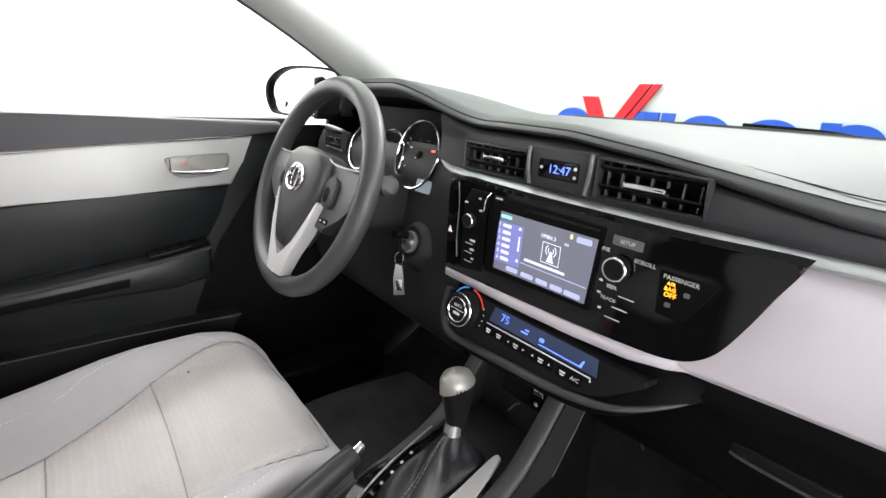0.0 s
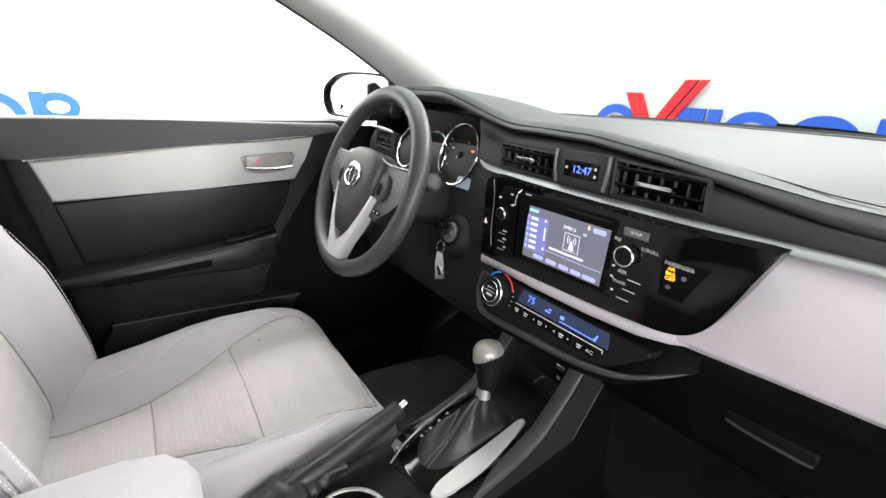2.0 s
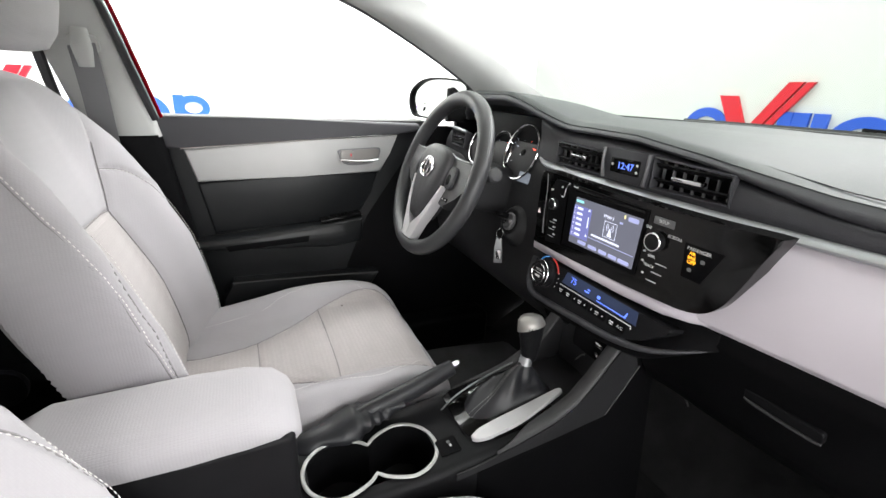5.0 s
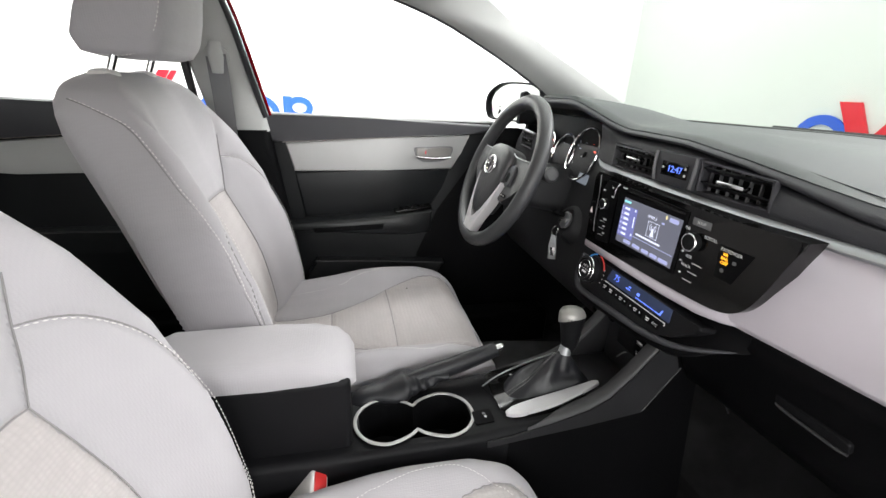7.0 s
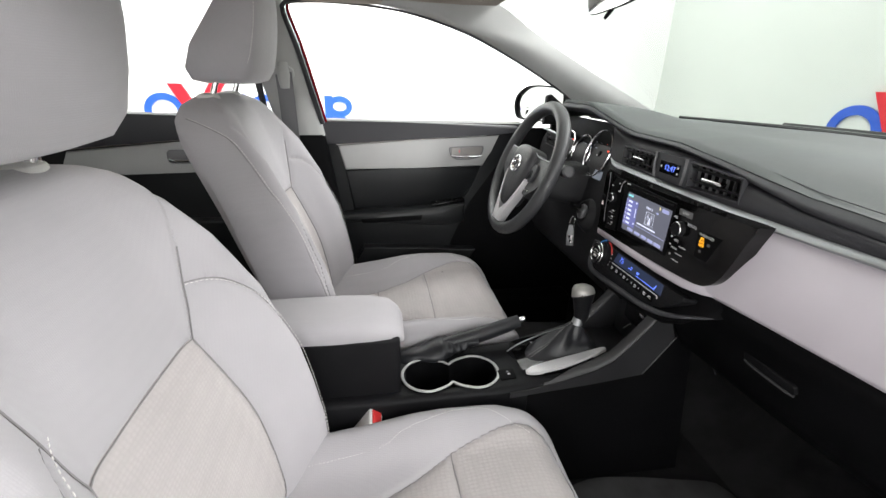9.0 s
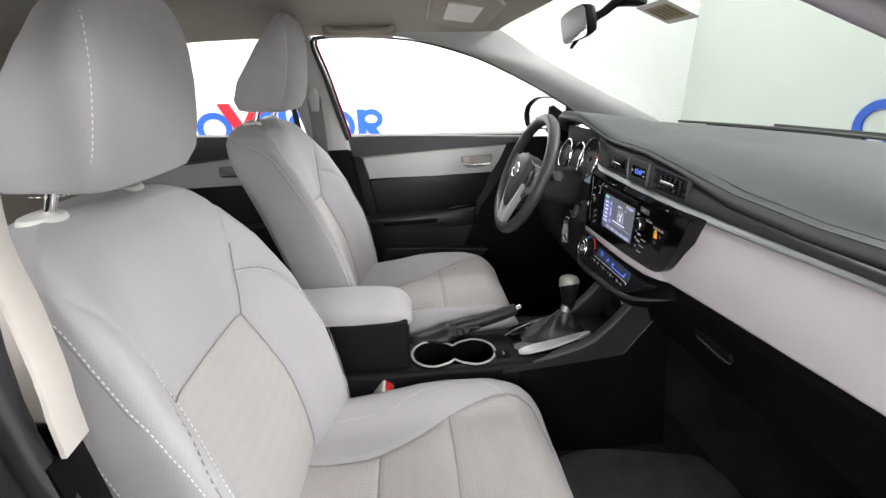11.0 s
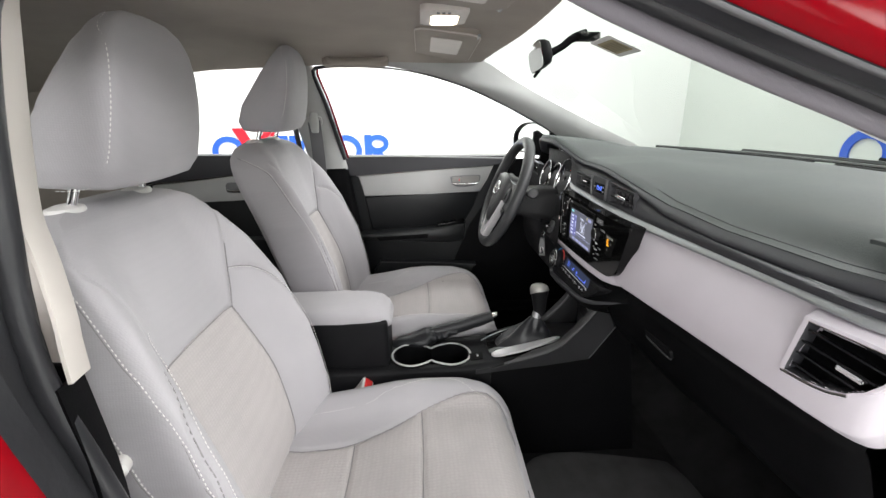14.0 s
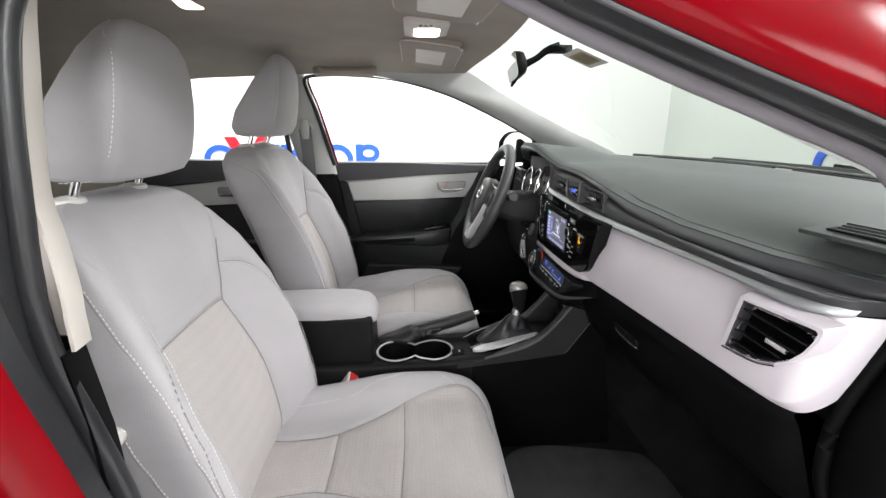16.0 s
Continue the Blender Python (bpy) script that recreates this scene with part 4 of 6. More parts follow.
# ---- driver's door ----
door = thing("driver_door", "black driver door with silver trim panel, closed", "car door")
part("door_shell", prism([(0.21, 0.30), (0.62, 0.30), (0.66, 0.55), (0.73, 0.70), (0.80, 0.80), (0.92, 0.965), (0.92, 0.985), (0.5, 0.985), (0.205, 0.99)], 0.09, yz(-0.722), 0.006), DOOR_DARK, door)
part("upper_pad", prism([(0.212, 0.993), (0.50, 0.988), (0.885, 0.978), (0.905, 0.958), (0.83, 0.951), (0.55, 0.934), (0.262, 0.916), (0.216, 0.914)], 0.05, yz(-0.696), 0.010, 3), BAND, door, "slate grey soft door top")
part("bright_line", tube([(-0.695, 0.262, 0.9145), (-0.697, 0.55, 0.9325), (-0.700, 0.826, 0.9495)], 0.0022, 8, steps=20), CHROME, door)
part("trim_panel", prism([(0.267, 0.912), (0.55, 0.930), (0.823, 0.9465), (0.797, 0.89), (0.768, 0.840), (0.55, 0.834), (0.288, 0.828)], 0.03, yz(-0.701), 0.007, 3), DOOR_SILVER, door, "satin silver trim panel")
part("padded_insert", prism([(0.286, 0.826), (0.55, 0.832), (0.764, 0.838), (0.74, 0.775), (0.708, 0.72), (0.57, 0.70), (0.31, 0.684)], 0.03, yz(-0.709), 0.008, 3), DOOR_DARK, door, "black padded insert")
arm = []
for x, g in ((-0.725, 0.0), (-0.675, 0.0), (-0.662, -0.004), (-0.658, -0.010)):
    arm.append([(x, y, z) for y, z in ((0.24 - g, 0.675 + g), (0.42, 0.686 + g), (0.575, 0.699 + g), (0.705 + g, 0.717 + g), (0.70 + g, 0.64 - g), (0.62, 0.630 - g), (0.45, 0.640 - g), (0.24 - g, 0.655 - g))])
armrest = part("armrest", loft(arm), DOOR_DARK, door, "black door armrest")
part("switch_plate", prism([(0.585, 0.7035), (0.70, 0.7195), (0.70, 0.726), (0.585, 0.710)], 0.05, yz(-0.668), 0.002), PIANO, armrest)
for i in range(4):
    y = 0.60 + 0.022 * i
    part("window_switch", box(-0.700, -0.676, y, y + 0.014, 0.709 + 0.003 * i, 0.716 + 0.003 * i, 0.002), DARKER, armrest)
part("door_pull", prism([(0.33, 0.665), (0.55, 0.676), (0.545, 0.655), (0.34, 0.648)], 0.01, yz(-0.6575), 0.003), DARKER, armrest)
part("map_pocket", prism([(0.30, 0.30), (0.66, 0.30), (0.70, 0.45), (0.755, 0.525), (0.55, 0.538), (0.34, 0.548), (0.31, 0.50)], 0.05, yz(-0.680), 0.006, 3), DOOR_DARK, door, "black map pocket")
# paler bead along the pocket lip: its highlight put into the colour
part("pocket_highlight", tube([(-0.678, 0.335, 0.548), (-0.678, 0.55, 0.539), (-0.678, 0.752, 0.526)], 0.0022, 6, steps=12), BAND, door)
bezel = part("handle_bezel", prism([(p[0], p[1]) for p in smooth_line([(0.648, 0.905), (0.70, 0.909), (0.760, 0.911), (0.768, 0.905), (0.765, 0.885), (0.745, 0.868), (0.71, 0.862), (0.675, 0.862), (0.655, 0.872), (0.647, 0.890)], 50, True)], 0.012, yz(-0.6985), 0.003), GREYTRIM, door, "grey recessed handle bezel")
part("handle_cup", prism([(p[0], p[1]) for p in smooth_line([(0.688, 0.902), (0.757, 0.906), (0.761, 0.89), (0.742, 0.872), (0.71, 0.867), (0.69, 0.872)], 40, True)], 0.004, yz(-0.6965), 0.001), TAUPE, bezel)
part("lock_tab", prism(rounded(0.034, 0.028, 0.004, 4, 0.669, 0.891), 0.012, yz(-0.691), 0.003), TAUPE, bezel, "grey lock tab")
part("lock_mark", prism(rounded(0.003, 0.008, 0.001, 3, 0.680, 0.892), 0.001, yz(-0.6905)), SIGN_RED, bezel)
part("pull_lever", tube([(-0.692, 0.652, 0.878), (-0.684, 0.672, 0.876), (-0.678, 0.70, 0.8755), (-0.676, 0.73, 0.877), (-0.678, 0.756, 0.880)], [0.004, 0.006, 0.006, 0.0055, 0.004], 10, flat=0.7, steps=24), CHROME, bezel, "bright chrome pull lever")
FRAME_L = [(-0.668, 0.225, 0.985), (-0.640, 0.205, 1.08), (-0.608, 0.178, 1.20), (-0.580, 0.152, 1.295), (-0.578, 0.175, 1.313), (-0.575, 0.30, 1.316), (-0.58, 0.487, 1.300), (-0.598, 0.66, 1.257), (-0.622, 0.80, 1.202), (-0.650, 0.95, 1.130), (-0.69, 1.08, 1.057), (-0.70, 1.10, 0.985)]
part("window_frame", tube(FRAME_L, [0.010, 0.009, 0.008, 0.006, 0.004, 0.003, 0.003, 0.003, 0.003, 0.003, 0.004, 0.004], 8, steps=80), RUBBER, door, "black rubber window channel")
part("outer_frame", tube([(x - 0.012, y + 0.011, z + 0.004) for x, y, z in FRAME_L[:5]], 0.0045, 8, steps=30), RED, door, "red painted outer door frame")
rows = [[a + (b - a) * t for t in np.linspace(0, 1, 6)] for a, b in zip(smooth_line([(-0.685, 0.225, 0.985), (-0.70, 1.10, 0.985)], 30), smooth_line([FRAME_L[i] for i in (3, 5, 6, 7, 8, 9, 10)], 30))]
g = part("window_pane", sheet(rows), SIDE_GLASS, door, "clear door window glass")
g.visible_shadow = False

# ---- rear doors, B pillars, quarter panels ----
for s, side in ((-1, "left"), (1, "right")):
    rd = thing("rear_door", "black rear door with silver trim panel, closed" if s < 0 else "black rear door on the open side, closed", "car door", "rear doors")

    def plate(name, outline, x, depth, mat, label="", bev=0.006):
        fr = yz(-x) if s < 0 else plane_at((x, 0, 0), (0, -1, 0), (0, 0, 1))
        pts = outline if s < 0 else [(-y, z) for y, z in outline]
        return part(name, prism(pts, depth, fr, bev), mat, rd, label)

    plate("door_shell", [(0.02, 0.30), (0.10, 0.60), (0.05, 0.99), (-0.62, 1.01), (-0.72, 0.85), (-0.62, 0.50), (-0.45, 0.30)], 0.722, 0.08, DOOR_DARK)
    plate("upper_pad", [(0.04, 1.0), (-0.62, 1.012), (-0.66, 0.93), (-0.55, 0.897), (-0.22, 0.928), (0.04, 0.945)], 0.688, 0.05, BAND, "slate grey soft door top", 0.010)
    plate("trim_panel", [(0.04, 0.938), (-0.22, 0.922), (-0.55, 0.890), (-0.58, 0.83), (-0.4, 0.818), (-0.2, 0.824), (0.04, 0.83)], 0.694, 0.03, DOOR_SILVER, "satin silver trim panel")
    part("bright_line", tube([(s * 0.687, 0.04, 0.941), (s * 0.688, -0.22, 0.9255), (s * 0.689, -0.56, 0.894)], 0.0025, 6, steps=16), CHROME, rd)
    plate("armrest", [(0.05, 0.66), (-0.3, 0.665), (-0.5, 0.66), (-0.5, 0.60), (0.05, 0.60)], 0.665, 0.06, DOOR_DARK)
    plate("handle_bezel", rounded(0.10, 0.045, 0.015, 4, -0.215, 0.875), 0.690, 0.01, GREYTRIM)
    part("pull_lever", tube([(s * 0.682, -0.255, 0.868), (s * 0.673, -0.22, 0.864), (s * 0.678, -0.175, 0.868)], 0.0045, 8, steps=12), CHROME, rd)
    fr = [(s * 0.665, 0.06, 0.99), (s * 0.60, 0.045, 1.24), (s * 0.578, 0.03, 1.312), (s * 0.572, -0.10, 1.322), (s * 0.575, -0.32, 1.318), (s * 0.59, -0.52, 1.27), (s * 0.63, -0.66, 1.12), (s * 0.665, -0.68, 1.0)]
    part("window_frame", tube(fr, 0.010, 8, steps=50), RUBBER, rd)
    a, b = smooth_line([(s * 0.675, 0.06, 0.99), (s * 0.675, -0.68, 1.0)], 24), smooth_line([fr[i] for i in (2, 3, 4, 5, 6)], 24)
    g = part("window_pane", sheet([[p + (q - p) * t for t in np.linspace(0, 1, 5)] for p, q in zip(a, b)]), SIDE_GLASS, rd)
    g.visible_shadow = False
    # quarter panel behind the rear door
    rows = [[(s * x, y, z) for x, z in ((0.70, 0.3), (0.70, 0.8), (0.68, 1.0), (0.63, 1.15), (0.57, 1.30), (0.52, 1.36))] for y in np.linspace(-0.62, -1.2, 8)]
    structure("quarter_panel_" + side, sheet(rows, 0.006), HEADLINING, "beige-grey rear quarter trim", "wall")
    # B pillar
    rows = []
    for z in np.linspace(0.945 if s < 0 else 0.90, 1.33, 24):
        yf = tab(z, [0.945, 1.0, 1.31, 1.33], [0.228, 0.218, 0.150, 0.140]) if s < 0 else tab(z, [0.90, 0.96, 1.02, 1.06, 1.14, 1.27, 1.33], [0.166, 0.167, 0.157, 0.146, 0.141, 0.137, 0.15])
        x = tab(z, [0.945, 1.08, 1.33], [0.655, 0.632, 0.565])
        wd = 0.135 if s < 0 else 0.12
        rows.append([(s * (x + dx), yf - wd * t, z) for dx, t in ((0.04, -0.02), (0.012, 0.0), (0.0, 0.10), (-0.006, 0.5), (0.0, 0.9), (0.02, 1.0), (0.04, 1.02))])
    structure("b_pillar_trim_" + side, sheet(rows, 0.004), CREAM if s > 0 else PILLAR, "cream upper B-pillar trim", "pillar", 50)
    rows = []
    for z in np.linspace(0.20, 0.95 if s < 0 else 0.90, 20):
        yf = tab(z, [0.2, 0.4, 0.63, 0.95], [0.33, 0.30, 0.272, 0.226]) if s < 0 else tab(z, [0.2, 0.6, 0.78, 0.93], [0.20, 0.185, 0.18, 0.158])
        x = tab(z, [0.2, 0.6, 0.95], [0.69, 0.672, 0.652])
        rows.append([(s * (x + dx), yf - 0.17 * t, z) for dx, t in ((0.05, -0.02), (0.012, 0.0), (0.0, 0.08), (-0.006, 0.5), (0.0, 0.9), (0.05, 1.0))])
    structure("b_pillar_base_" + side, sheet(rows, 0.004), DARKER, "black lower B-pillar trim", "pillar", 50)
    structure("sill_trim_" + side, box(s * 0.64, s * 0.74, 0.1, 1.15, 0.2, 0.33, 0.015, 3), DARKER, "black plastic door sill trim", "trim")
    structure("rear_sill_trim_" + side, box(s * 0.64, s * 0.74, -1.2, 0.1, 0.19, 0.38, 0.015, 3), DARKER, "black plastic rear door sill trim", "trim")
    structure("kick_panel_" + side, box(s * 0.725, s * 0.745, 1.22 if s > 0 else 0.4, 1.56, 0.2, 0.97, 0.004), DARKER, "black plastic footwell side trim", "trim")
    belt = thing("seat_belt", "grey seat belt with its guide on the pillar", "seat belt", "front seat belts")
    yb = 0.135 if s < 0 else 0.09
    part("belt_guide", prism(rounded(0.055, 0.035, 0.012, 5), 0.014, plane_at((s * 0.598, yb, 1.13), (0, -s, 0), (-s * 0.2, 0, 1)), 0.004), PILLAR, belt)
    part("guide_cover", tube([(s * 0.600, yb, 1.16), (s * 0.595, yb, 1.13), (s * 0.600, yb, 1.09)], [0.014, 0.018, 0.013], 12, flat=0.6, steps=10, up=(1, 0, 0)), PILLAR, belt)
    part("strap", sheet([[(s * x, yb + 0.023 - 0.046 * t, z - 0.008 * t) for t in (0, 1)] for x, z in ((0.596, 1.135), (0.60, 1.12), (0.615, 1.05), (0.645, 0.8), (0.655, 0.45))], 0.0015), GREYTRIM, belt)

# ---- steering wheel ----
SW = plane_at((-0.369, 0.784, 0.905), (1, 0, 0), (0, math.sin(radians(22)), math.cos(radians(22))))


def on(m, x, y, z=0.0):
    return m @ Matrix.Translation((x, y, z))


wheel = thing("steering_wheel", "black vinyl steering wheel with silver lower spoke", "steering wheel")
rim = tube([(0.179 * math.cos(q), 0.178 * math.sin(q), -0.026) for q in np.linspace(0, 2 * math.pi, 72, endpoint=False)], 0.0175, 14, True, 1.0)
rim.transform(SW)
part("rim", rim, RIM_VINYL, wheel, "grained black vinyl rim", 60)
pad = smooth_line([(-0.064, 0.046), (-0.03, 0.062), (0.03, 0.062), (0.064, 0.048), (0.071, 0.010), (0.058, -0.045), (0.036, -0.095), (0.018, -0.112), (-0.018, -0.112), (-0.036, -0.095), (-0.058, -0.045), (-0.071, 0.010)], 60, True)
rings = []
for z, g in ((-0.05, -0.004), (-0.012, 0.0), (-0.006, -0.003), (-0.001, -0.012), (0.002, -0.03), (0.003, -0.05)):
    rings.append([SW @ Vector((x * (1 + g / 0.07), y * (1 + g / 0.1) - 0.3 * g, z)) for x, y in pad])
part("airbag_pad", loft(rings), PAD, wheel, "black airbag cover", 60)
for s in (-1, 1):
    pts = [(s * 0.060, 0.050), (s * 0.105, 0.044), (s * 0.165, 0.046), (s * 0.168, -0.012), (s * 0.130, -0.030), (s * 0.100, -0.064), (s * 0.062, -0.060)]
    pod = part("spoke", prism(pts if s > 0 else pts[::-1], 0.02, on(SW, 0, 0, -0.020), 0.006, 3), PAD, wheel)
    part("button_pad", prism(rounded(0.034, 0.050 if s > 0 else 0.042, 0.014, 6, s * 0.092, 0.002), 0.006, on(SW, 0, 0, -0.013), 0.003), BAND, pod)
    part("button_ring", prism(rounded(0.016, 0.024, 0.007, 6, s * 0.088, -0.003), 0.004, on(SW, 0, 0, -0.0125), 0.001), DARKER, pod)
    part("pod_edge", tube([SW @ Vector(p) for p in ((s * 0.066, 0.052, -0.012), (s * 0.085, 0.046, -0.014), (s * 0.115, 0.0455, -0.017), (s * 0.150, 0.047, -0.02))], 0.0012, 6, steps=12), SILVER, pod)
    part("switch_bar", prism(rounded(0.026, 0.008, 0.002, 3, s * 0.094, -0.045), 0.003, on(SW, 0, 0, -0.018), 0.001), DARKER, pod)
    for k in (-0.007, 0.007):
        part("switch_mark", prism(rounded(0.005, 0.003, 0.001, 2, s * 0.094 + k, -0.045), 0.001, on(SW, 0, 0, -0.0173)), MARK, pod)
    seg = [(s * 0.075, -0.020), (s * 0.081, -0.022), (s * 0.066, -0.075), (s * 0.042, -0.120), (s * 0.027, -0.162), (0, -0.164), (0, -0.130), (s * 0.019, -0.120), (s * 0.035, -0.099), (s * 0.058, -0.06)]
    part("silver_spoke", prism(seg if s < 0 else seg[::-1], 0.022, on(SW, 0, 0, -0.007), 0.003), SILVER_PAINT, wheel, "satin silver lower spoke")
ring = tube([(0.029 * math.cos(q), 0.0225 * math.sin(q), 0) for q in np.linspace(0, 2 * math.pi, 40, endpoint=False)], 0.0024, 8, True)
ring.transform(on(SW, 0, 0.006, 0.005))
emb = part("emblem", ring, CHROME, wheel, "chrome oval emblem")
for w, h, dy in ((0.0105, 0.0195, 0.001), (0.0225, 0.0082, 0.009)):
    o = tube([(w * math.cos(q), h * math.sin(q), 0) for q in np.linspace(0, 2 * math.pi, 32, endpoint=False)], 0.0020, 6, True)
    o.transform(on(SW, 0, 0.004 + dy, 0.005))
    part("emblem_oval", o, CHROME, emb)
part("airbag_mark", prism(rounded(0.022, 0.004, 0.001, 2, 0, -0.066), 0.0006, on(SW, 0, 0, 0.0032)), BAND, wheel)

column = thing("steering_column", "black steering column shroud with stalks and ignition", "column")
rings = []
for y, z, w, h in ((0.825, 0.872, 0.040, 0.040), (0.84, 0.870, 0.050, 0.046), (0.90, 0.860, 0.058, 0.052), (0.99, 0.85, 0.065, 0.06)):
    rings.append([(-0.369 + a, y, z + b) for a, b in rounded(2 * w, 2 * h, 0.03, 6)])
part("shroud", loft(rings), KNEE, column)
part("wiper_stalk", tube([(-0.31, 0.86, 0.905), (-0.26, 0.862, 0.912), (-0.235, 0.863, 0.915), (-0.232, 0.863, 0.915), (-0.205, 0.865, 0.918), (-0.200, 0.865, 0.919)], [0.007, 0.008, 0.010, 0.0155, 0.017, 0.012], 14), PAD, column)
part("lamp_stalk", tube([(-0.43, 0.86, 0.905), (-0.49, 0.862, 0.914), (-0.52, 0.863, 0.918), (-0.523, 0.863, 0.918), (-0.55, 0.865, 0.921)], [0.007, 0.008, 0.010, 0.0155, 0.015], 14), PAD, column)
IGN = plane_at((-0.252, 0.945, 0.800), (1, 0, 0), (0, 0.35, 0.94))
hump = lathe([(0.052, -0.03), (0.042, -0.010), (0.034, 0.002), (0.029, 0.004), (0.027, 0.0), (0.0, -0.002)], 32, IGN)
ign = part("ignition_housing", hump, KNEE, column)
part("ignition_ring", lathe([(0.0, 0.0), (0.019, 0.0), (0.021, 0.006), (0.017, 0.009), (0.013, 0.006), (0.0, 0.005)], 28, IGN), GREYTRIM, ign)
keys = thing("car_key", "car key in the ignition with a metal tag", "key")
part("key_head", prism(rounded(0.024, 0.030, 0.009, 5), 0.009, IGN @ pose(0.002, 0.004, 0.03, 90, 0, 20), 0.003), DARKER, keys)
part("key_blade", box(-0.254, -0.249, 0.925, 0.945, 0.798, 0.806, 0.001), CHROME, keys)
part("key_ring", tube([(-0.246 + 0.0005 * k + 0.012 * math.cos(q), 0.914 + 0.003 * math.sin(q), 0.776 + 0.012 * math.sin(q)) for k, q in ((0, a) for a in np.linspace(0, 2 * math.pi, 30, endpoint=False))], 0.0012, 6, True), CHROME, keys)
tag = plane_at((-0.244, 0.912, 0.738), (0.66, 0.75, 0.0), (0.05, 0, 1))
part("tag", prism([(-0.007, 0.028), (0.006, 0.028), (0.009, 0.0), (0.011, -0.032), (-0.009, -0.034), (-0.010, 0.0)], 0.005, tag, 0.0015), SILVER, keys, "worn silver metal tag")
part("tag_plate", prism(rounded(0.012, 0.022, 0.002, 3, 0.001, -0.012), 0.002, on(tag, 0, 0, 0.001), 0.0005), CHROME, keys)

# ---- instruments ----
cluster = thing("instrument_cluster", "dark instrument cluster with two chrome-ringed dials lit red", "gauge")
part("backing", box(-0.53, -0.215, 1.0, 1.01, 0.85, 1.03, 0.004), DARKER, cluster)
GLOW_RED = glowing("gauge_red", (1.0, 0.06, 0.03), 3.0)
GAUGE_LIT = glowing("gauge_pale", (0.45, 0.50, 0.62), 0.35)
NEEDLE = material("needle_white", (0.7, 0.7, 0.72), 0.5)
DIAL = material("dial_face", (0.008, 0.0085, 0.011), 0.5)
for cx, cz, r in ((-0.296, 0.950, 0.060), (-0.392, 0.936, 0.050), (-0.495, 0.940, 0.045)):
    m = plane_at((cx, 0.985, cz), (1, 0, 0), (0, 0.3, 0.95))
    dial = part("dial", lathe([(r, -0.012), (r, 0.0), (r * 0.96, 0.0), (r * 0.95, -0.008), (0, -0.008)], 40, m), DIAL, cluster)
    t = tube([(r * math.cos(q), r * 1.06 * math.sin(q), 0.002) for q in np.linspace(0, 2 * math.pi, 48, endpoint=False)], 0.0026, 8, True)
    t.transform(m)
    part("chrome_ring", t, CHROME, dial)
    for k in range(22):
        q = radians(-40 + k * 260 / 21)
        part("tick", prism([(-0.0006, 0.0), (0.0006, 0.0), (0.0006, 0.006 if k % 3 else 0.009), (-0.0006, 0.006 if k % 3 else 0.009)], 0.0006, m @ pose(0, 0, -0.006) @ pose(0, 0, 0, 0, 0, math.degrees(q) - 90) @ pose(0, r * 0.78, 0)), GAUGE_LIT, dial)
    for k in range(6):
        q = radians(-30 + k * 48)
        part("lit_number", prism(rounded(0.0085, 0.0065, 0.001, 2, r * 0.58 * math.cos(q), r * 0.58 * math.sin(q)), 0.0006, on(m, 0, 0, -0.0066)), GLOW_RED if k in (0, 1, 2) else GAUGE_LIT, dial)
    part("needle", prism([(-0.0015, -0.006), (0.0015, -0.006), (0.0008, r * 0.72), (-0.0008, r * 0.72)], 0.001, on(m, 0, 0, -0.003) @ pose(0, 0, 0, 0, 0, 125)), NEEDLE, dial)
    part("needle_hub", lathe([(0.009, -0.006), (0.009, 0.0), (0.006, 0.002), (0, 0.002)], 20, on(m, 0, 0, -0.004)), DARKER, dial)
part("info_display", prism(rounded(0.042, 0.030, 0.003, 3), 0.002, plane_at((-0.262, 0.975, 0.902), (1, 0, 0), (0, 0.3, 0.95))), glowing("info_grey", (0.32, 0.36, 0.42), 0.35), cluster, "pale lit info display")


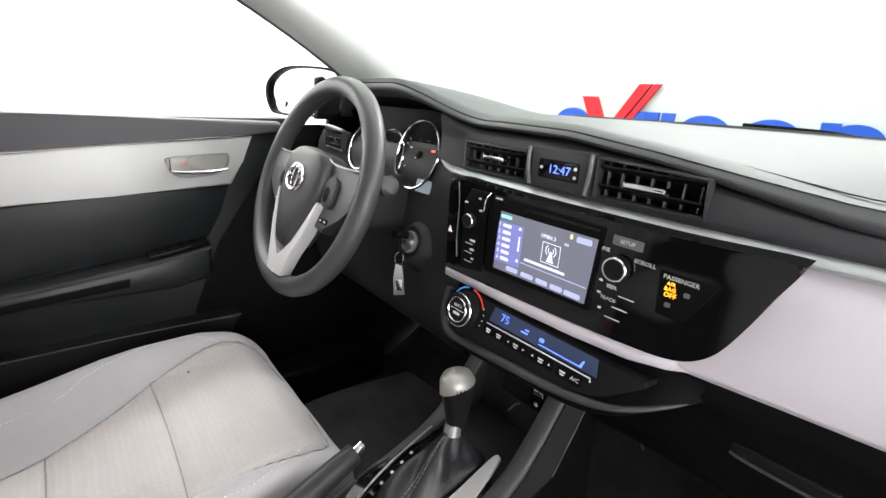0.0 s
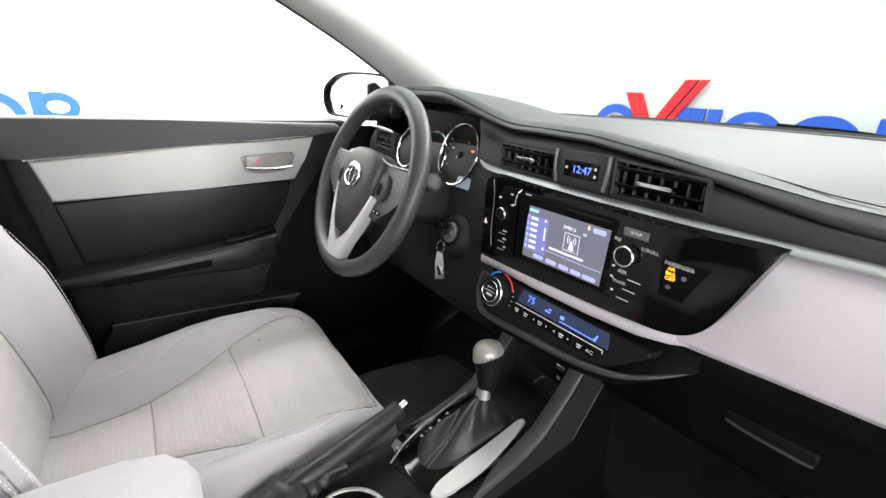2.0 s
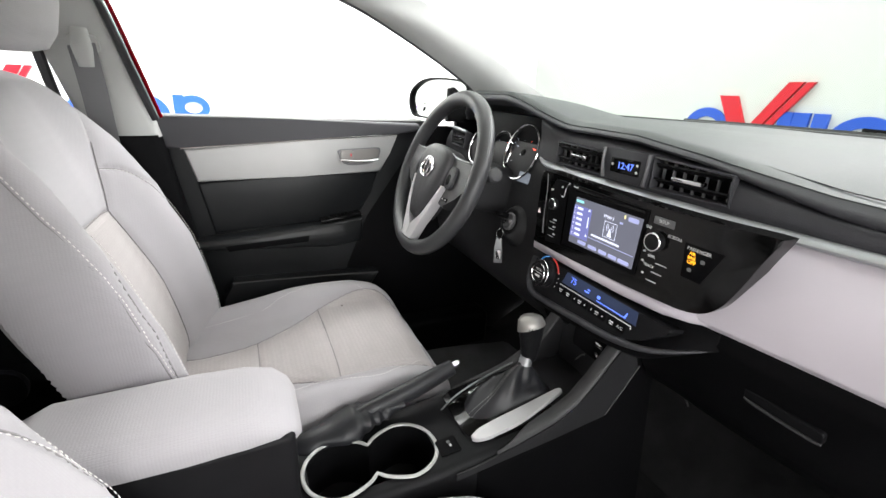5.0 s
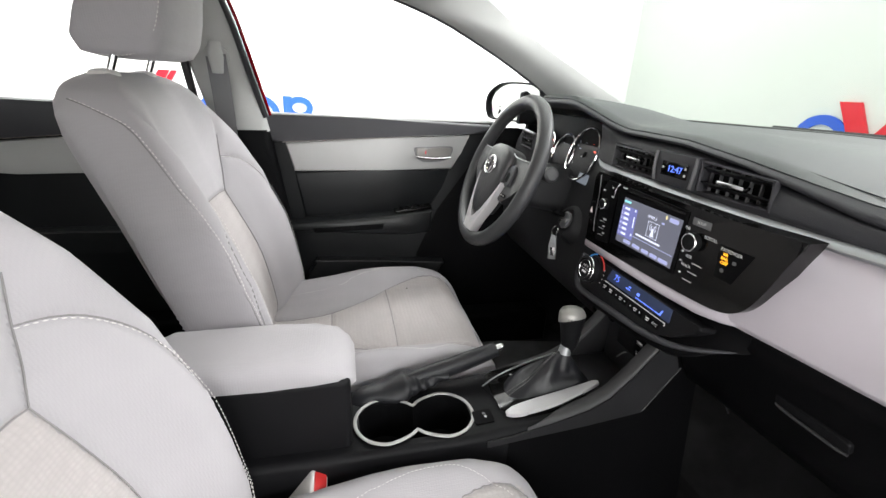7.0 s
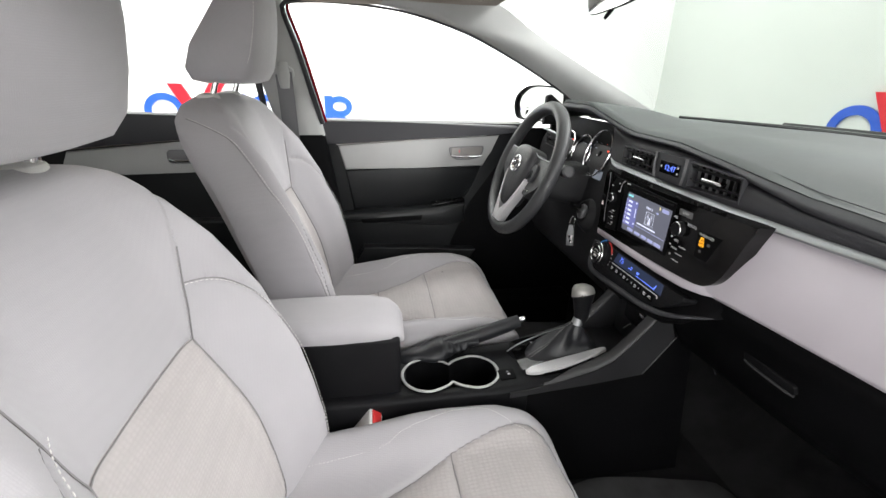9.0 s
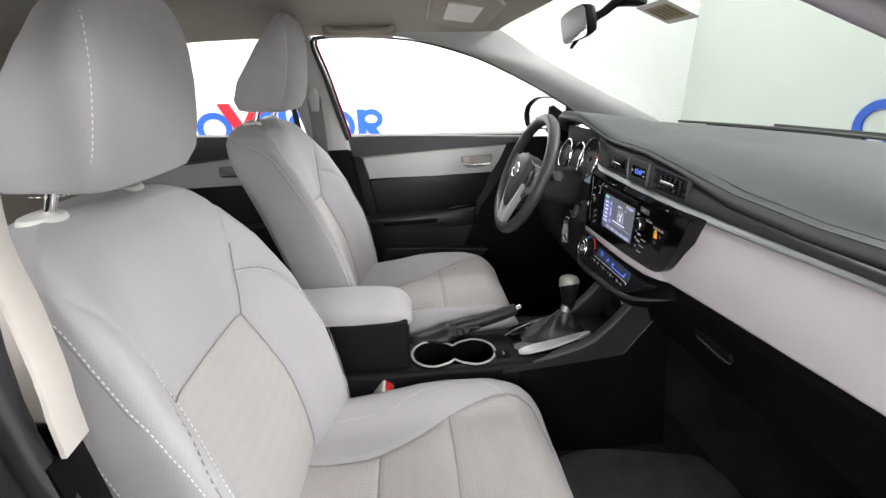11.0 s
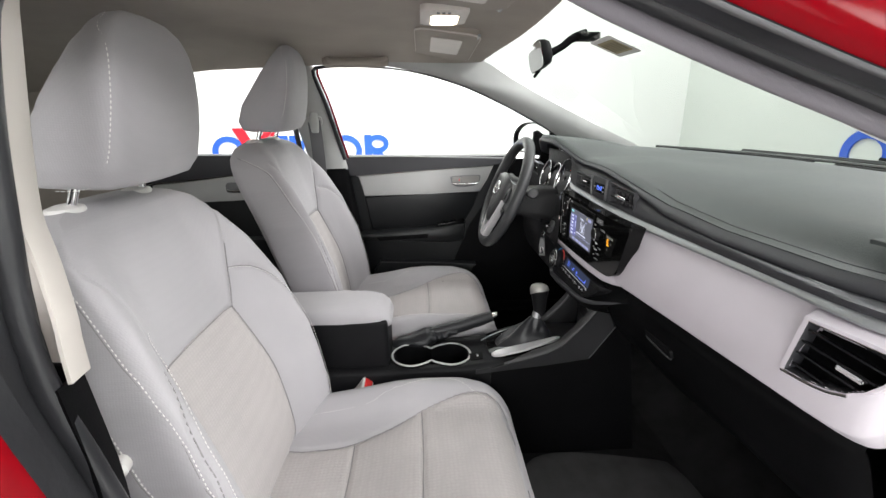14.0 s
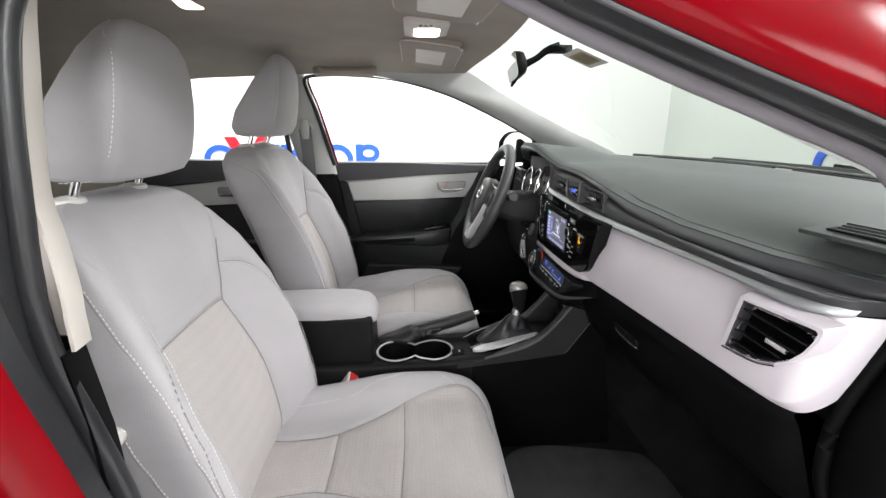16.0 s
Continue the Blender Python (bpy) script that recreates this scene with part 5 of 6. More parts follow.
# ---- air vents, clock ----
def air_vent(outline, m, slats, tilt, tab_at, label, tabw=0.03, vanes=7, lip=None):
    """An outlet in a frame: a dark well, level slats, upright vanes behind, and a bright tab."""
    v = thing("air_vent", label, "air vent", "dash air vents")
    xs, ys = [p[0] for p in outline], [p[1] for p in outline]
    part("well", prism(outline, 0.004, on(m, 0, 0, -0.022)), DARKER, v)
    n = len(outline)
    cx, cy = sum(xs) / n, sum(ys) / n

    def off(g):
        return [(cx + (x - cx) * (1 + g / (max(xs) - cx)), cy + (y - cy) * (1 + g / (max(ys) - cy))) for x, y in outline]

    rings = [[m @ Vector((x, y, z)) for x, y in off(g)] for g, z in ((0.0, -0.024), (0.0, -0.002), (0.001, 0.0), (0.0035 if lip is None else 0.0055, -0.0008), (0.005, -0.009) if lip is None else (0.0105, -0.03))]
    part("frame", loft(rings[:3], True, False), BAND, v)
    part("lip", loft(rings[2:], True, False), lip or BAND, v)
    w, h = max(xs) - min(xs), max(ys) - min(ys)
    for i in range(slats):
        y = min(ys) + h * (i + 0.5) / slats
        ins = [p for p in (np.linspace(min(xs), max(xs), 40)) if inside(outline, p, y)]
        if len(ins) > 2:
            part("slat", prism(rounded(ins[-1] - ins[0], 0.016, 0.001, 2), 0.0022, on(m, (ins[0] + ins[-1]) / 2, y, -0.008) @ pose(0, 0, 0, tilt, 0, 0)), DARK, v)
    for i in range(vanes):
        x = min(xs) + w * (i + 0.5) / vanes
        ins = [p for p in np.linspace(min(ys), max(ys), 30) if inside(outline, x, p)]
        if len(ins) > 2:
            part("vane", prism([(-0.0008, ins[0]), (0.0008, ins[0]), (0.0008, ins[-1]), (-0.0008, ins[-1])], 0.006, on(m, x, 0, -0.012)), GREYTRIM, v)
    t = prism(rounded(tabw, 0.007, 0.003, 4), 0.012, on(m, tab_at[0], tab_at[1], 0.002), 0.002)
    part("tab", t, CHROME, v, "bright chrome tab")
    return v


air_vent(VENTS[0], plane_at((0, 0.979, 0), (1, 0, 0), (0, 0, 1)), 2, 62, (-0.100, 0.970), "black center air vent with chrome tab", 0.042)
air_vent(VENTS[1], plane_at((0, 0.979, 0), (1, 0, 0), (0, 0, 1)), 2, 62, (0.130, 0.968), "black center air vent with chrome tab", 0.050)
air_vent(VENT_R, RV, 5, 70, (0.020, 0.006), "black passenger side air vent with chrome edge", 0.03, 0, LILAC)
part("vent_edge", tube([RV @ Vector(p) for p in ((-0.045, -0.0385, 0.001), (-0.017, -0.0345, 0.001), (0.007, -0.0285, 0.001), (0.027, -0.018, 0.001))], 0.0018, 6, steps=16), CHROME, dash, "chrome lower vent edge")
part("vent_edge", tube([RV @ Vector(p) for p in ((-0.038, 0.037, 0.0005), (0.052, 0.0485, 0.0005))], 0.0009, 6), CHROME, dash)
air_vent([(-0.645, 0.93), (-0.565, 0.925), (-0.56, 0.965), (-0.64, 0.97)], plane_at((0, 0.972, 0), (1, 0, 0), (0, 0, 1)), 3, 62, (-0.60, 0.947), "black driver side air vent with silver edge", 0.03)
part("vent_edge", tube([(-0.655, 0.968, 0.976), (-0.60, 0.964, 0.978), (-0.545, 0.968, 0.972)], 0.004, 8, flat=0.6, steps=10), SILVER, dash)

clock = thing("dash_clock", "small dash clock reading 12:47 in blue", "clock")
CK = plane_at((0.018, 0.975, 0.971), (1, 0, 0), (0, 0, 1))
part("housing", prism([(-0.046, -0.026), (0.046, -0.026), (0.048, 0.027), (-0.046, 0.027)], 0.03, CK, 0.004), BAND, clock)
part("display", prism(rounded(0.062, 0.025, 0.002, 3), 0.004, on(CK, 0, 0, 0.001), 0.001), PIANO, clock)
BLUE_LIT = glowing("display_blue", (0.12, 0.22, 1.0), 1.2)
part("digits", lettering("12:47", 0.0155, on(CK, 0.002, 0.0, 0.0016)), BLUE_LIT, clock, "blue lit digits 12:47")
for x, y in ((0.026, 0.005), (0.026, -0.006), (-0.026, 0.001)):
    part("button_mark", prism(rounded(0.004, 0.004, 0.001, 2, x, y), 0.0006, on(CK, 0, 0, 0.0018)), MARK, clock)
for s in (-1, 1):
    part("side_trim", tube([CK @ Vector(p) for p in ((s * 0.043, -0.024, 0.002), (s * 0.047, 0.0, 0.003), (s * 0.047, 0.026, 0.002))], 0.0028, 8, steps=10), GREYTRIM, clock)

# ---- head unit details ----
F = on(FACE, 0, 0, 0.0006)


def bar(name, x, z, w, h, parent, mat=None, m=None, lift=0.0004):
    return part(name, prism(rounded(w, h, min(w, h) * 0.3, 2, x, z), 0.0008, on(m or F, 0, 0, lift)), mat or MARK, parent)


SCREEN_BG = glowing("screen_grey", (0.135, 0.14, 0.18), 0.75)
SCREEN_LIST = glowing("screen_violet", (0.16, 0.17, 0.42), 0.85)
SCREEN_INK = glowing("screen_white", (0.75, 0.78, 0.95), 0.9)
SCREEN_BAR = glowing("screen_pale", (0.35, 0.37, 0.60), 0.9)
part("screen_bezel", prism([(-0.052, 0.818), (0.117, 0.824), (0.121, 0.927), (-0.046, 0.931), (-0.053, 0.92)], 0.006, on(FACE, 0, 0, 0.003), 0.002), DARKER, radio, "matt black screen surround")
scr = part("touchscreen", prism([(-0.034, 0.829), (0.112, 0.831), (0.116, 0.912), (-0.029, 0.912)], 0.003, on(FACE, 0, 0, 0.0042), 0.0005), SCREEN_BG, radio, "lit touchscreen with radio station list")
T = on(FACE, 0, 0, 0.0047)
part("list_panel", prism([(-0.033, 0.842), (0.011, 0.8425), (0.0125, 0.899), (-0.0302, 0.899)], 0.0004, T), SCREEN_LIST, scr)
for i in range(6):
    z = 0.8945 - 0.0093 * i
    part("station_number", lettering(str(i + 1), 0.0075, on(T, -0.0275, z, 0.0004), 0.0001), SCREEN_INK, scr)
    bar("station_text", -0.015, z, 0.014, 0.0042, scr, SCREEN_INK, T)
for z in (0.894, 0.850):
    part("arrow", prism([(0.005, z), (0.0095, z), (0.0085, z + 0.004), (0.006, z + 0.004)], 0.0004, on(T, 0, 0, 0.0005)), SCREEN_INK, scr)
bar("scroll_bar", 0.0073, 0.875, 0.0022, 0.020, scr, SCREEN_INK, T)
bar("title_text", -0.018, 0.9065, 0.018, 0.0045, scr, glowing("screen_cyan", (0.3, 0.75, 0.8), 0.8), T)
part("station_name", lettering("FM89.3", 0.0075, on(T, 0.052, 0.897, 0.0004), 0.0001), SCREEN_INK, scr)
bar("station_tag", 0.078, 0.895, 0.006, 0.003, scr, SCREEN_BAR, T)
bar("source_button", 0.100, 0.9055, 0.020, 0.007, scr, SCREEN_BAR, T)
bar("phone_mark", 0.083, 0.9065, 0.003, 0.006, scr, glowing("screen_amber", (0.8, 0.7, 0.35), 0.8), T)
fr = [(0.045, 0.864), (0.071, 0.864), (0.071, 0.890), (0.045, 0.890)]
part("mast_frame", tube([T @ Vector((x, z, 0.0005)) for x, z in fr], 0.0005, 4, True), SCREEN_INK, scr)
part("mast", prism([(0.053, 0.866), (0.063, 0.866), (0.0588, 0.880), (0.0572, 0.880)], 0.0003, on(T, 0, 0, 0.0005)), SCREEN_INK, scr)
for r in (0.004, 0.0075):
    for a in (0, 180):
        part("wave", tube([T @ Vector((0.058 + r * math.cos(radians(a + q)), 0.881 + r * math.sin(radians(a + q)), 0.0005)) for q in np.linspace(-50, 50, 9)], 0.0005, 4), SCREEN_INK, scr)
bar("song_text", 0.050, 0.858, 0.062, 0.003, scr, SCREEN_INK, T)
bar("divider", 0.062, 0.8515, 0.098, 0.0008, scr, SCREEN_BAR, T)
for x, w in ((0.0, 0.020), (0.026, 0.020), (0.05, 0.018), (0.072, 0.018), (0.095, 0.022)):
    bar("soft_key", x, 0.8365, w, 0.0062, scr, SCREEN_BAR, T)
part("disc_slot", prism(rounded(0.155, 0.004, 0.0018, 3, 0.040, 0.9225), 0.002, on(FACE, 0, 0, 0.0040), 0.0005), PIANO, radio)
bar("slot_mark", -0.035, 0.9275, 0.012, 0.002, radio, MARK, on(FACE, 0, 0, 0.0035))
for x, z, r in ((-0.086, 0.885, 0.0092), (0.143, 0.887, 0.0122)):
    k = part("knob", lathe([(r * 1.12, 0.0), (r * 1.1, 0.004), (r, 0.006), (r * 0.96, 0.011), (r * 0.86, 0.0125), (0, 0.0115)], 32, on(FACE, x, z, 0.0)), DARK, radio, "ribbed black dial")
    ringm = tube([(r * 1.03 * math.cos(q), r * 1.03 * math.sin(q), 0) for q in np.linspace(0, 2 * math.pi, 40, endpoint=False)], 0.0013, 6, True)
    ringm.transform(on(FACE, x, z, 0.0105))
    part("knob_ring", ringm, CHROME, k)
part("button_block", prism([(-0.103, 0.806), (-0.060, 0.812), (-0.057, 0.905), (-0.050, 0.931), (-0.090, 0.931), (-0.104, 0.91)], 0.004, on(FACE, 0, 0, 0.0022), 0.001), DARKER, radio)
part("chrome_edge", tube([FACE @ Vector(p) for p in ((-0.048, 0.932, 0.004), (-0.057, 0.922, 0.005), (-0.060, 0.905, 0.005))], 0.0015, 6, steps=10), CHROME, radio)
part("chrome_edge", tube([FACE @ Vector(p) for p in ((-0.118, 0.936, 0.002), (-0.113, 0.905, 0.003), (-0.114, 0.85, 0.003), (-0.112, 0.82, 0.002))], 0.0010, 6, steps=14), GREYTRIM, radio)
part("hazard_button", prism(rounded(0.018, 0.034, 0.003, 3, -0.128, 0.862), 0.006, on(FACE, 0, 0, 0.004), 0.0015), DARKER, radio)
part("hazard_mark", prism([(-0.133, 0.857), (-0.124, 0.857), (-0.1285, 0.867)], 0.0006, on(FACE, 0, 0, 0.0046)), glowing("hazard_pale", (0.9, 0.75, 0.72), 0.5), radio)
L = on(FACE, 0, 0, 0.0028)
for x, z, w in ((-0.098, 0.910, 0.006), (-0.068, 0.903, 0.006), (-0.071, 0.920, 0.005), (-0.080, 0.855, 0.010), (-0.080, 0.841, 0.008), (-0.078, 0.827, 0.006)):
    bar("legend", x, z, w, 0.0028, radio, MARK, L)
for z in (0.849, 0.835, 0.821):
    bar("button_line", -0.087, z, 0.016, 0.0008, radio, MARK, L)
for text, x, z, size in (("SETUP", 0.148, 0.9165, 0.006), ("TUNE", 0.122, 0.9035, 0.0065), ("SCROLL", 0.170, 0.9005, 0.0065), ("SEEK", 0.140, 0.863, 0.006), ("TRACK", 0.138, 0.848, 0.006), ("PASSENGER", 0.2075, 0.8945, 0.0066)):
    part("legend", lettering(text, size, on(F, x, z, 0.0003), 0.0001), MARK, radio)
part("setup_button", prism(rounded(0.034, 0.011, 0.001, 2, 0.148, 0.9165), 0.002, on(F, 0, 0, 0.0001), 0.0004), GREYTRIM, radio)
for x, z in ((0.158, 0.8555), (0.153, 0.8405), (0.147, 0.8265)):
    bar("button_line", x, z, 0.018, 0.0010, radio)
for x, z in ((0.126, 0.867), (0.126, 0.852), (0.130, 0.834)):
    bar("button_mark", x, z, 0.004, 0.0025, radio)
part("airbag_window", prism([(0.186, 0.900), (0.241, 0.901), (0.219, 0.853), (0.190, 0.853)], 0.001, F, 0.0003), DARKER, radio, "smoked passenger airbag window")
AMBER = glowing("lamp_amber", (1.0, 0.42, 0.02), 2.2)
part("airbag_text", lettering("AIR\nBAG", 0.0058, on(F, 0.1995, 0.8855, 0.0004), 0.0001), AMBER, radio, "amber lit airbag warning")
part("airbag_text", lettering("OFF", 0.0072, on(F, 0.2005, 0.8765, 0.0004), 0.0001), AMBER, radio)
for x, z in ((0.2155, 0.882), (0.200, 0.866)):
    bar("dim_symbol", x, z, 0.006, 0.005, radio, GREYTRIM)

# ---- climate controls ----
climate = thing("climate_panel", "black climate control panel with lit blue display", "control panel")
CP = plane_at((0, 0.915, 0.75), (1, 0, 0), (0, 0.22, 0.975))
face = smooth_line([(-0.108, 0.012), (-0.107, -0.020), (-0.092, -0.042), (-0.05, -0.042), (0.026, -0.036), (0.10, -0.030), (0.150, -0.018), (0.178, 0.0), (0.205, 0.026), (0.17, 0.0262), (0.05, 0.0262), (-0.085, 0.026)], 90, True)
part("face_plate", prism([tuple(p) for p in face], 0.05, CP, 0.004, 3), DARK, climate)
lip = [(-0.112, 0.020, 0.0), (-0.112, -0.020, 0.001), (-0.094, -0.046, 0.001), (-0.05, -0.0475, 0.001), (0.026, -0.042, 0.001), (0.10, -0.036, 0.001), (0.150, -0.027, 0.0), (0.180, -0.018, -0.006), (0.205, -0.006, -0.018), (0.228, 0.008, -0.036), (0.245, 0.020, -0.056)]
part("lower_lip", tube([CP @ Vector(p) for p in lip], [0.0065, 0.0065, 0.0065, 0.0065, 0.0065, 0.0065, 0.006, 0.0055, 0.0045, 0.003, 0.001], 10, steps=60), BAND, climate, "slate grey lower lip")
lower = []
for k, (dz, dy) in enumerate(((-0.004, 0.0), (-0.016, 0.006), (-0.03, 0.03), (-0.034, 0.07))):
    lower.append([(CP @ Vector(p)) + Vector((0, dy, dz)) * (1 - soft(p[0], 0.13, 0.235)) for p in smooth_line(lip[1:], 40)])
part("lower_shell", sheet(lower, 0.002), DARKER, climate)
wing = []
for x in np.linspace(0.14, 0.243, 24):
    a = CP @ Vector((x, tab(x, [0.10, 0.150, 0.180, 0.205, 0.228, 0.245], [-0.036, -0.027, -0.018, -0.006, 0.008, 0.020]), tab(x, [0.150, 0.180, 0.205, 0.228, 0.245], [-0.002, -0.008, -0.020, -0.038, -0.056])))
    b = Vector((x, tab(x, PX, PY) + 0.012, tab(x, [0.1, 0.2, 0.3, 0.45], [0.774, 0.781, 0.785, 0.788])))
    wing.append([a.lerp(b, t) for t in (0, 0.35, 0.7, 1)])
part("wing", sheet(wing, 0.003), DARKER, climate, "black wing running under the pale panel", 60)
disp = part("display", prism([(-0.022, 0.003), (0.150, 0.0045), (0.146, 0.026), (-0.016, 0.0255)], 0.003, on(CP, 0, 0, 0.0012), 0.0005), glowing("climate_blue", (0.022, 0.035, 0.085), 0.5), climate, "dark blue lit display")
D = on(CP, 0, 0, 0.0016)
part("digits", lettering("75", 0.016, on(D, 0.006, 0.0155, 0.0002), 0.0001), BLUE_LIT, disp)
bar("fan_line", 0.098, 0.0075, 0.064, 0.0012, disp, BLUE_LIT, D)
bar("fan_mark", 0.069, 0.014, 0.007, 0.005, disp, BLUE_LIT, D)
bar("flow_mark", 0.041, 0.012, 0.011, 0.0022, disp, BLUE_LIT, D)
bar("flow_mark", 0.0445, 0.0165, 0.006, 0.0020, disp, BLUE_LIT, D)
part("fan_wedge", prism([(0.126, 0.0085), (0.130, 0.0085), (0.132, 0.0165), (0.130, 0.0165)], 0.0003, on(D, 0, 0, 0.0005)), BLUE_LIT, disp)
part("white_line", tube([CP @ Vector(p) for p in ((-0.024, -0.0015, 0.001), (0.055, -0.0005, 0.001), (0.143, 0.0005, 0.001), (0.144, -0.004, 0.001))], 0.0009, 6), MARK, climate)
for i, x in enumerate((-0.018, 0.002, 0.033, 0.075, 0.108, 0.126)):
    w = (0.018, 0.018, 0.038, 0.038, 0.018, 0.017)[i]
    b = part("button", prism(rounded(w, 0.014, 0.0012, 3, x, -0.0105), 0.003, on(CP, 0, 0, 0.0014), 0.0008), DARKER, climate)
    if i == 5:
        part("legend", lettering("A/C", 0.0075, on(CP, x, -0.0105, 0.0019), 0.0001), MARK, b)
    else:
        bar("legend", x, -0.0095, 0.0085, 0.0022, b, MARK, on(CP, 0, 0, 0.0015))
        bar("legend", x, -0.0130, 0.0065, 0.0018, b, MARK, on(CP, 0, 0, 0.0015))
        if w > 0.03:
            for s in (-1, 1):
                part("arrow", prism([(x + s * 0.012, -0.0085), (x + s * 0.015, -0.0105), (x + s * 0.012, -0.0125)][::s], 0.0004, on(CP, 0, 0, 0.0019)), MARK, b)
KN = on(CP, -0.068, 0.002, 0)
k = part("temperature_knob", lathe([(0.027, 0.0), (0.0275, 0.006), (0.025, 0.008), (0.0245, 0.020), (0.022, 0.023), (0.018, 0.022), (0.0, 0.021)], 40, KN), DARK, climate, "black temperature dial with chrome rings")
for r, z in ((0.0250, 0.0195), (0.0182, 0.0222)):
    t = tube([(r * math.cos(q), r * math.sin(q), z) for q in np.linspace(0, 2 * math.pi, 40, endpoint=False)], 0.0013, 6, True)
    t.transform(KN)
    part("knob_ring", t, CHROME, k)
part("legend", lettering("AUTO", 0.0062, on(KN, 0, 0.006, 0.0216), 0.0001), MARK, k)
bar("knob_line", 0, 0.0, 0.03, 0.0009, k, MARK, on(KN, 0, 0, 0.0214))
bar("legend", 0, -0.006, 0.014, 0.004, k, MARK, on(KN, 0, 0, 0.0214))
for a0, a1, mat in ((100, 160, glowing("cool_arc", (0.05, 0.25, 0.6), 0.4)), (20, 80, glowing("warm_arc", (0.6, 0.05, 0.04), 0.4))):
    part("temperature_arc", tube([KN @ Vector((0.0325 * math.cos(radians(q)), 0.0325 * math.sin(radians(q)), 0.0006)) for q in np.linspace(a0, a1, 14)], 0.0014, 6), mat, climate)
for q in (-25, -10, 5, 20):
    bar("dial_mark", -0.068 + 0.034 * math.cos(radians(q)), 0.002 + 0.034 * math.sin(radians(q)), 0.0022, 0.0022, climate, MARK, CP)

# ---- storage cubby under the climate panel ----
part("socket", lathe([(0.0, 0.010), (0.012, 0.012), (0.017, 0.010), (0.018, 0.0), (0.018, -0.01)], 28, plane_at((-0.055, 0.978, 0.655), (1, 0, 0), (0, 0, 1))), DARK, console, "round power socket cover")
part("socket_plate", box(-0.030, 0.068, 0.972, 0.986, 0.605, 0.672, 0.004), DARK, console)
part("usb_port", box(0.030, 0.060, 0.966, 0.975, 0.615, 0.662, 0.003), DARKER, console)
part("usb_slot", box(0.036, 0.054, 0.9645, 0.968, 0.640, 0.649, 0.001), CHROME, console, "bright usb slot")
part("aux_jack", lathe([(0.0055, 0), (0.0055, 0.003), (0.003, 0.003), (0, 0.001)], 16, plane_at((0.045, 0.966, 0.626), (1, 0, 0), (0, 0, 1))), CHROME, console)
part("mat_edge", tube([(0.000, 0.958, 0.588), (0.008, 0.964, 0.602), (0.014, 0.966, 0.606)], 0.0016, 6, steps=8), GREYTRIM, console)

# ---- shift plate, shifter, handbrake ----
def top_frame(y0, y1, x=0.0):
    z0, z1 = console_top(y0), console_top(y1)
    return plane_at((x, y0, z0), (1, 0, 0), (0, y1 - y0, z1 - z0))


SP = top_frame(0.705, 0.86)
part("shift_plate", prism([(-0.070, 0.0), (0.030, -0.005), (0.066, 0.04), (0.070, 0.16), (-0.072, 0.165), (-0.078, 0.02)], 0.01, on(SP, 0, 0, 0.003), 0.002), PIANO, console, "gloss black shift plate")
leaf = smooth_line([(0.045, 0.004), (0.055, 0.006), (0.0635, 0.030), (0.066, 0.085), (0.058, 0.140), (0.046, 0.192), (0.040, 0.197), (0.036, 0.190), (0.037, 0.120), (0.037, 0.060), (0.039, 0.024)], 60, True)
part("silver_inlay", prism([tuple(p) for p in leaf], 0.008, on(SP, 0, 0, 0.009), 0.003, 3), SILVER_PAINT, console, "bright silver inlay beside the shifter")
part("plate_edge", tube([SP @ Vector(p) for p in ((-0.040, -0.016, 0.003), (-0.055, 0.020, 0.005), (-0.064, 0.07, 0.007), (-0.068, 0.13, 0.009), (-0.068, 0.16, 0.011))], 0.0017, 6, steps=24), SILVER, console)
part("plate_rim", tube([SP @ Vector(p) for p in ((-0.040, -0.016, 0.003), (0.0, -0.004, 0.003), (0.030, -0.003, 0.004), (0.044, 0.001, 0.006))], 0.0013, 6, steps=16), DARK, console)
for i in range(4):
    bar("gear_mark", -0.050 - 0.003 * i, 0.050 + 0.020 * i, 0.004, 0.005, console, MARK, on(SP, 0, 0, 0.0036))
part("gear_lamp", prism(rounded(0.004, 0.004, 0.001, 2, -0.040, 0.120), 0.0006, on(SP, 0, 0, 0.0042)), GLOW_RED, console)
part("seat_heat_switch", prism(rounded(0.034, 0.036, 0.003, 3), 0.008, on(top_frame(0.65, 0.69, 0.041), 0, 0.016, 0.003), 0.0015), DARKER, console)
bar("switch_mark", 0.002, 0.020, 0.005, 0.004, console, MARK, on(top_frame(0.65, 0.69, 0.041), 0, 0, 0.0034))
bar("switch_mark", -0.006, 0.019, 0.005, 0.006, console, GREYTRIM, on(top_frame(0.65, 0.69, 0.041), 0, 0, 0.0034))

shifter = thing("gear_shifter", "black leather gear shifter with silver-topped knob", "gear shifter")
base = [(-0.047, 0.742), (-0.016, 0.722), (0.016, 0.730), (0.033, 0.768), (0.032, 0.868), (0.010, 0.890), (-0.040, 0.885), (-0.053, 0.865), (-0.053, 0.770)]
COLLAR = (-0.003, 0.838)


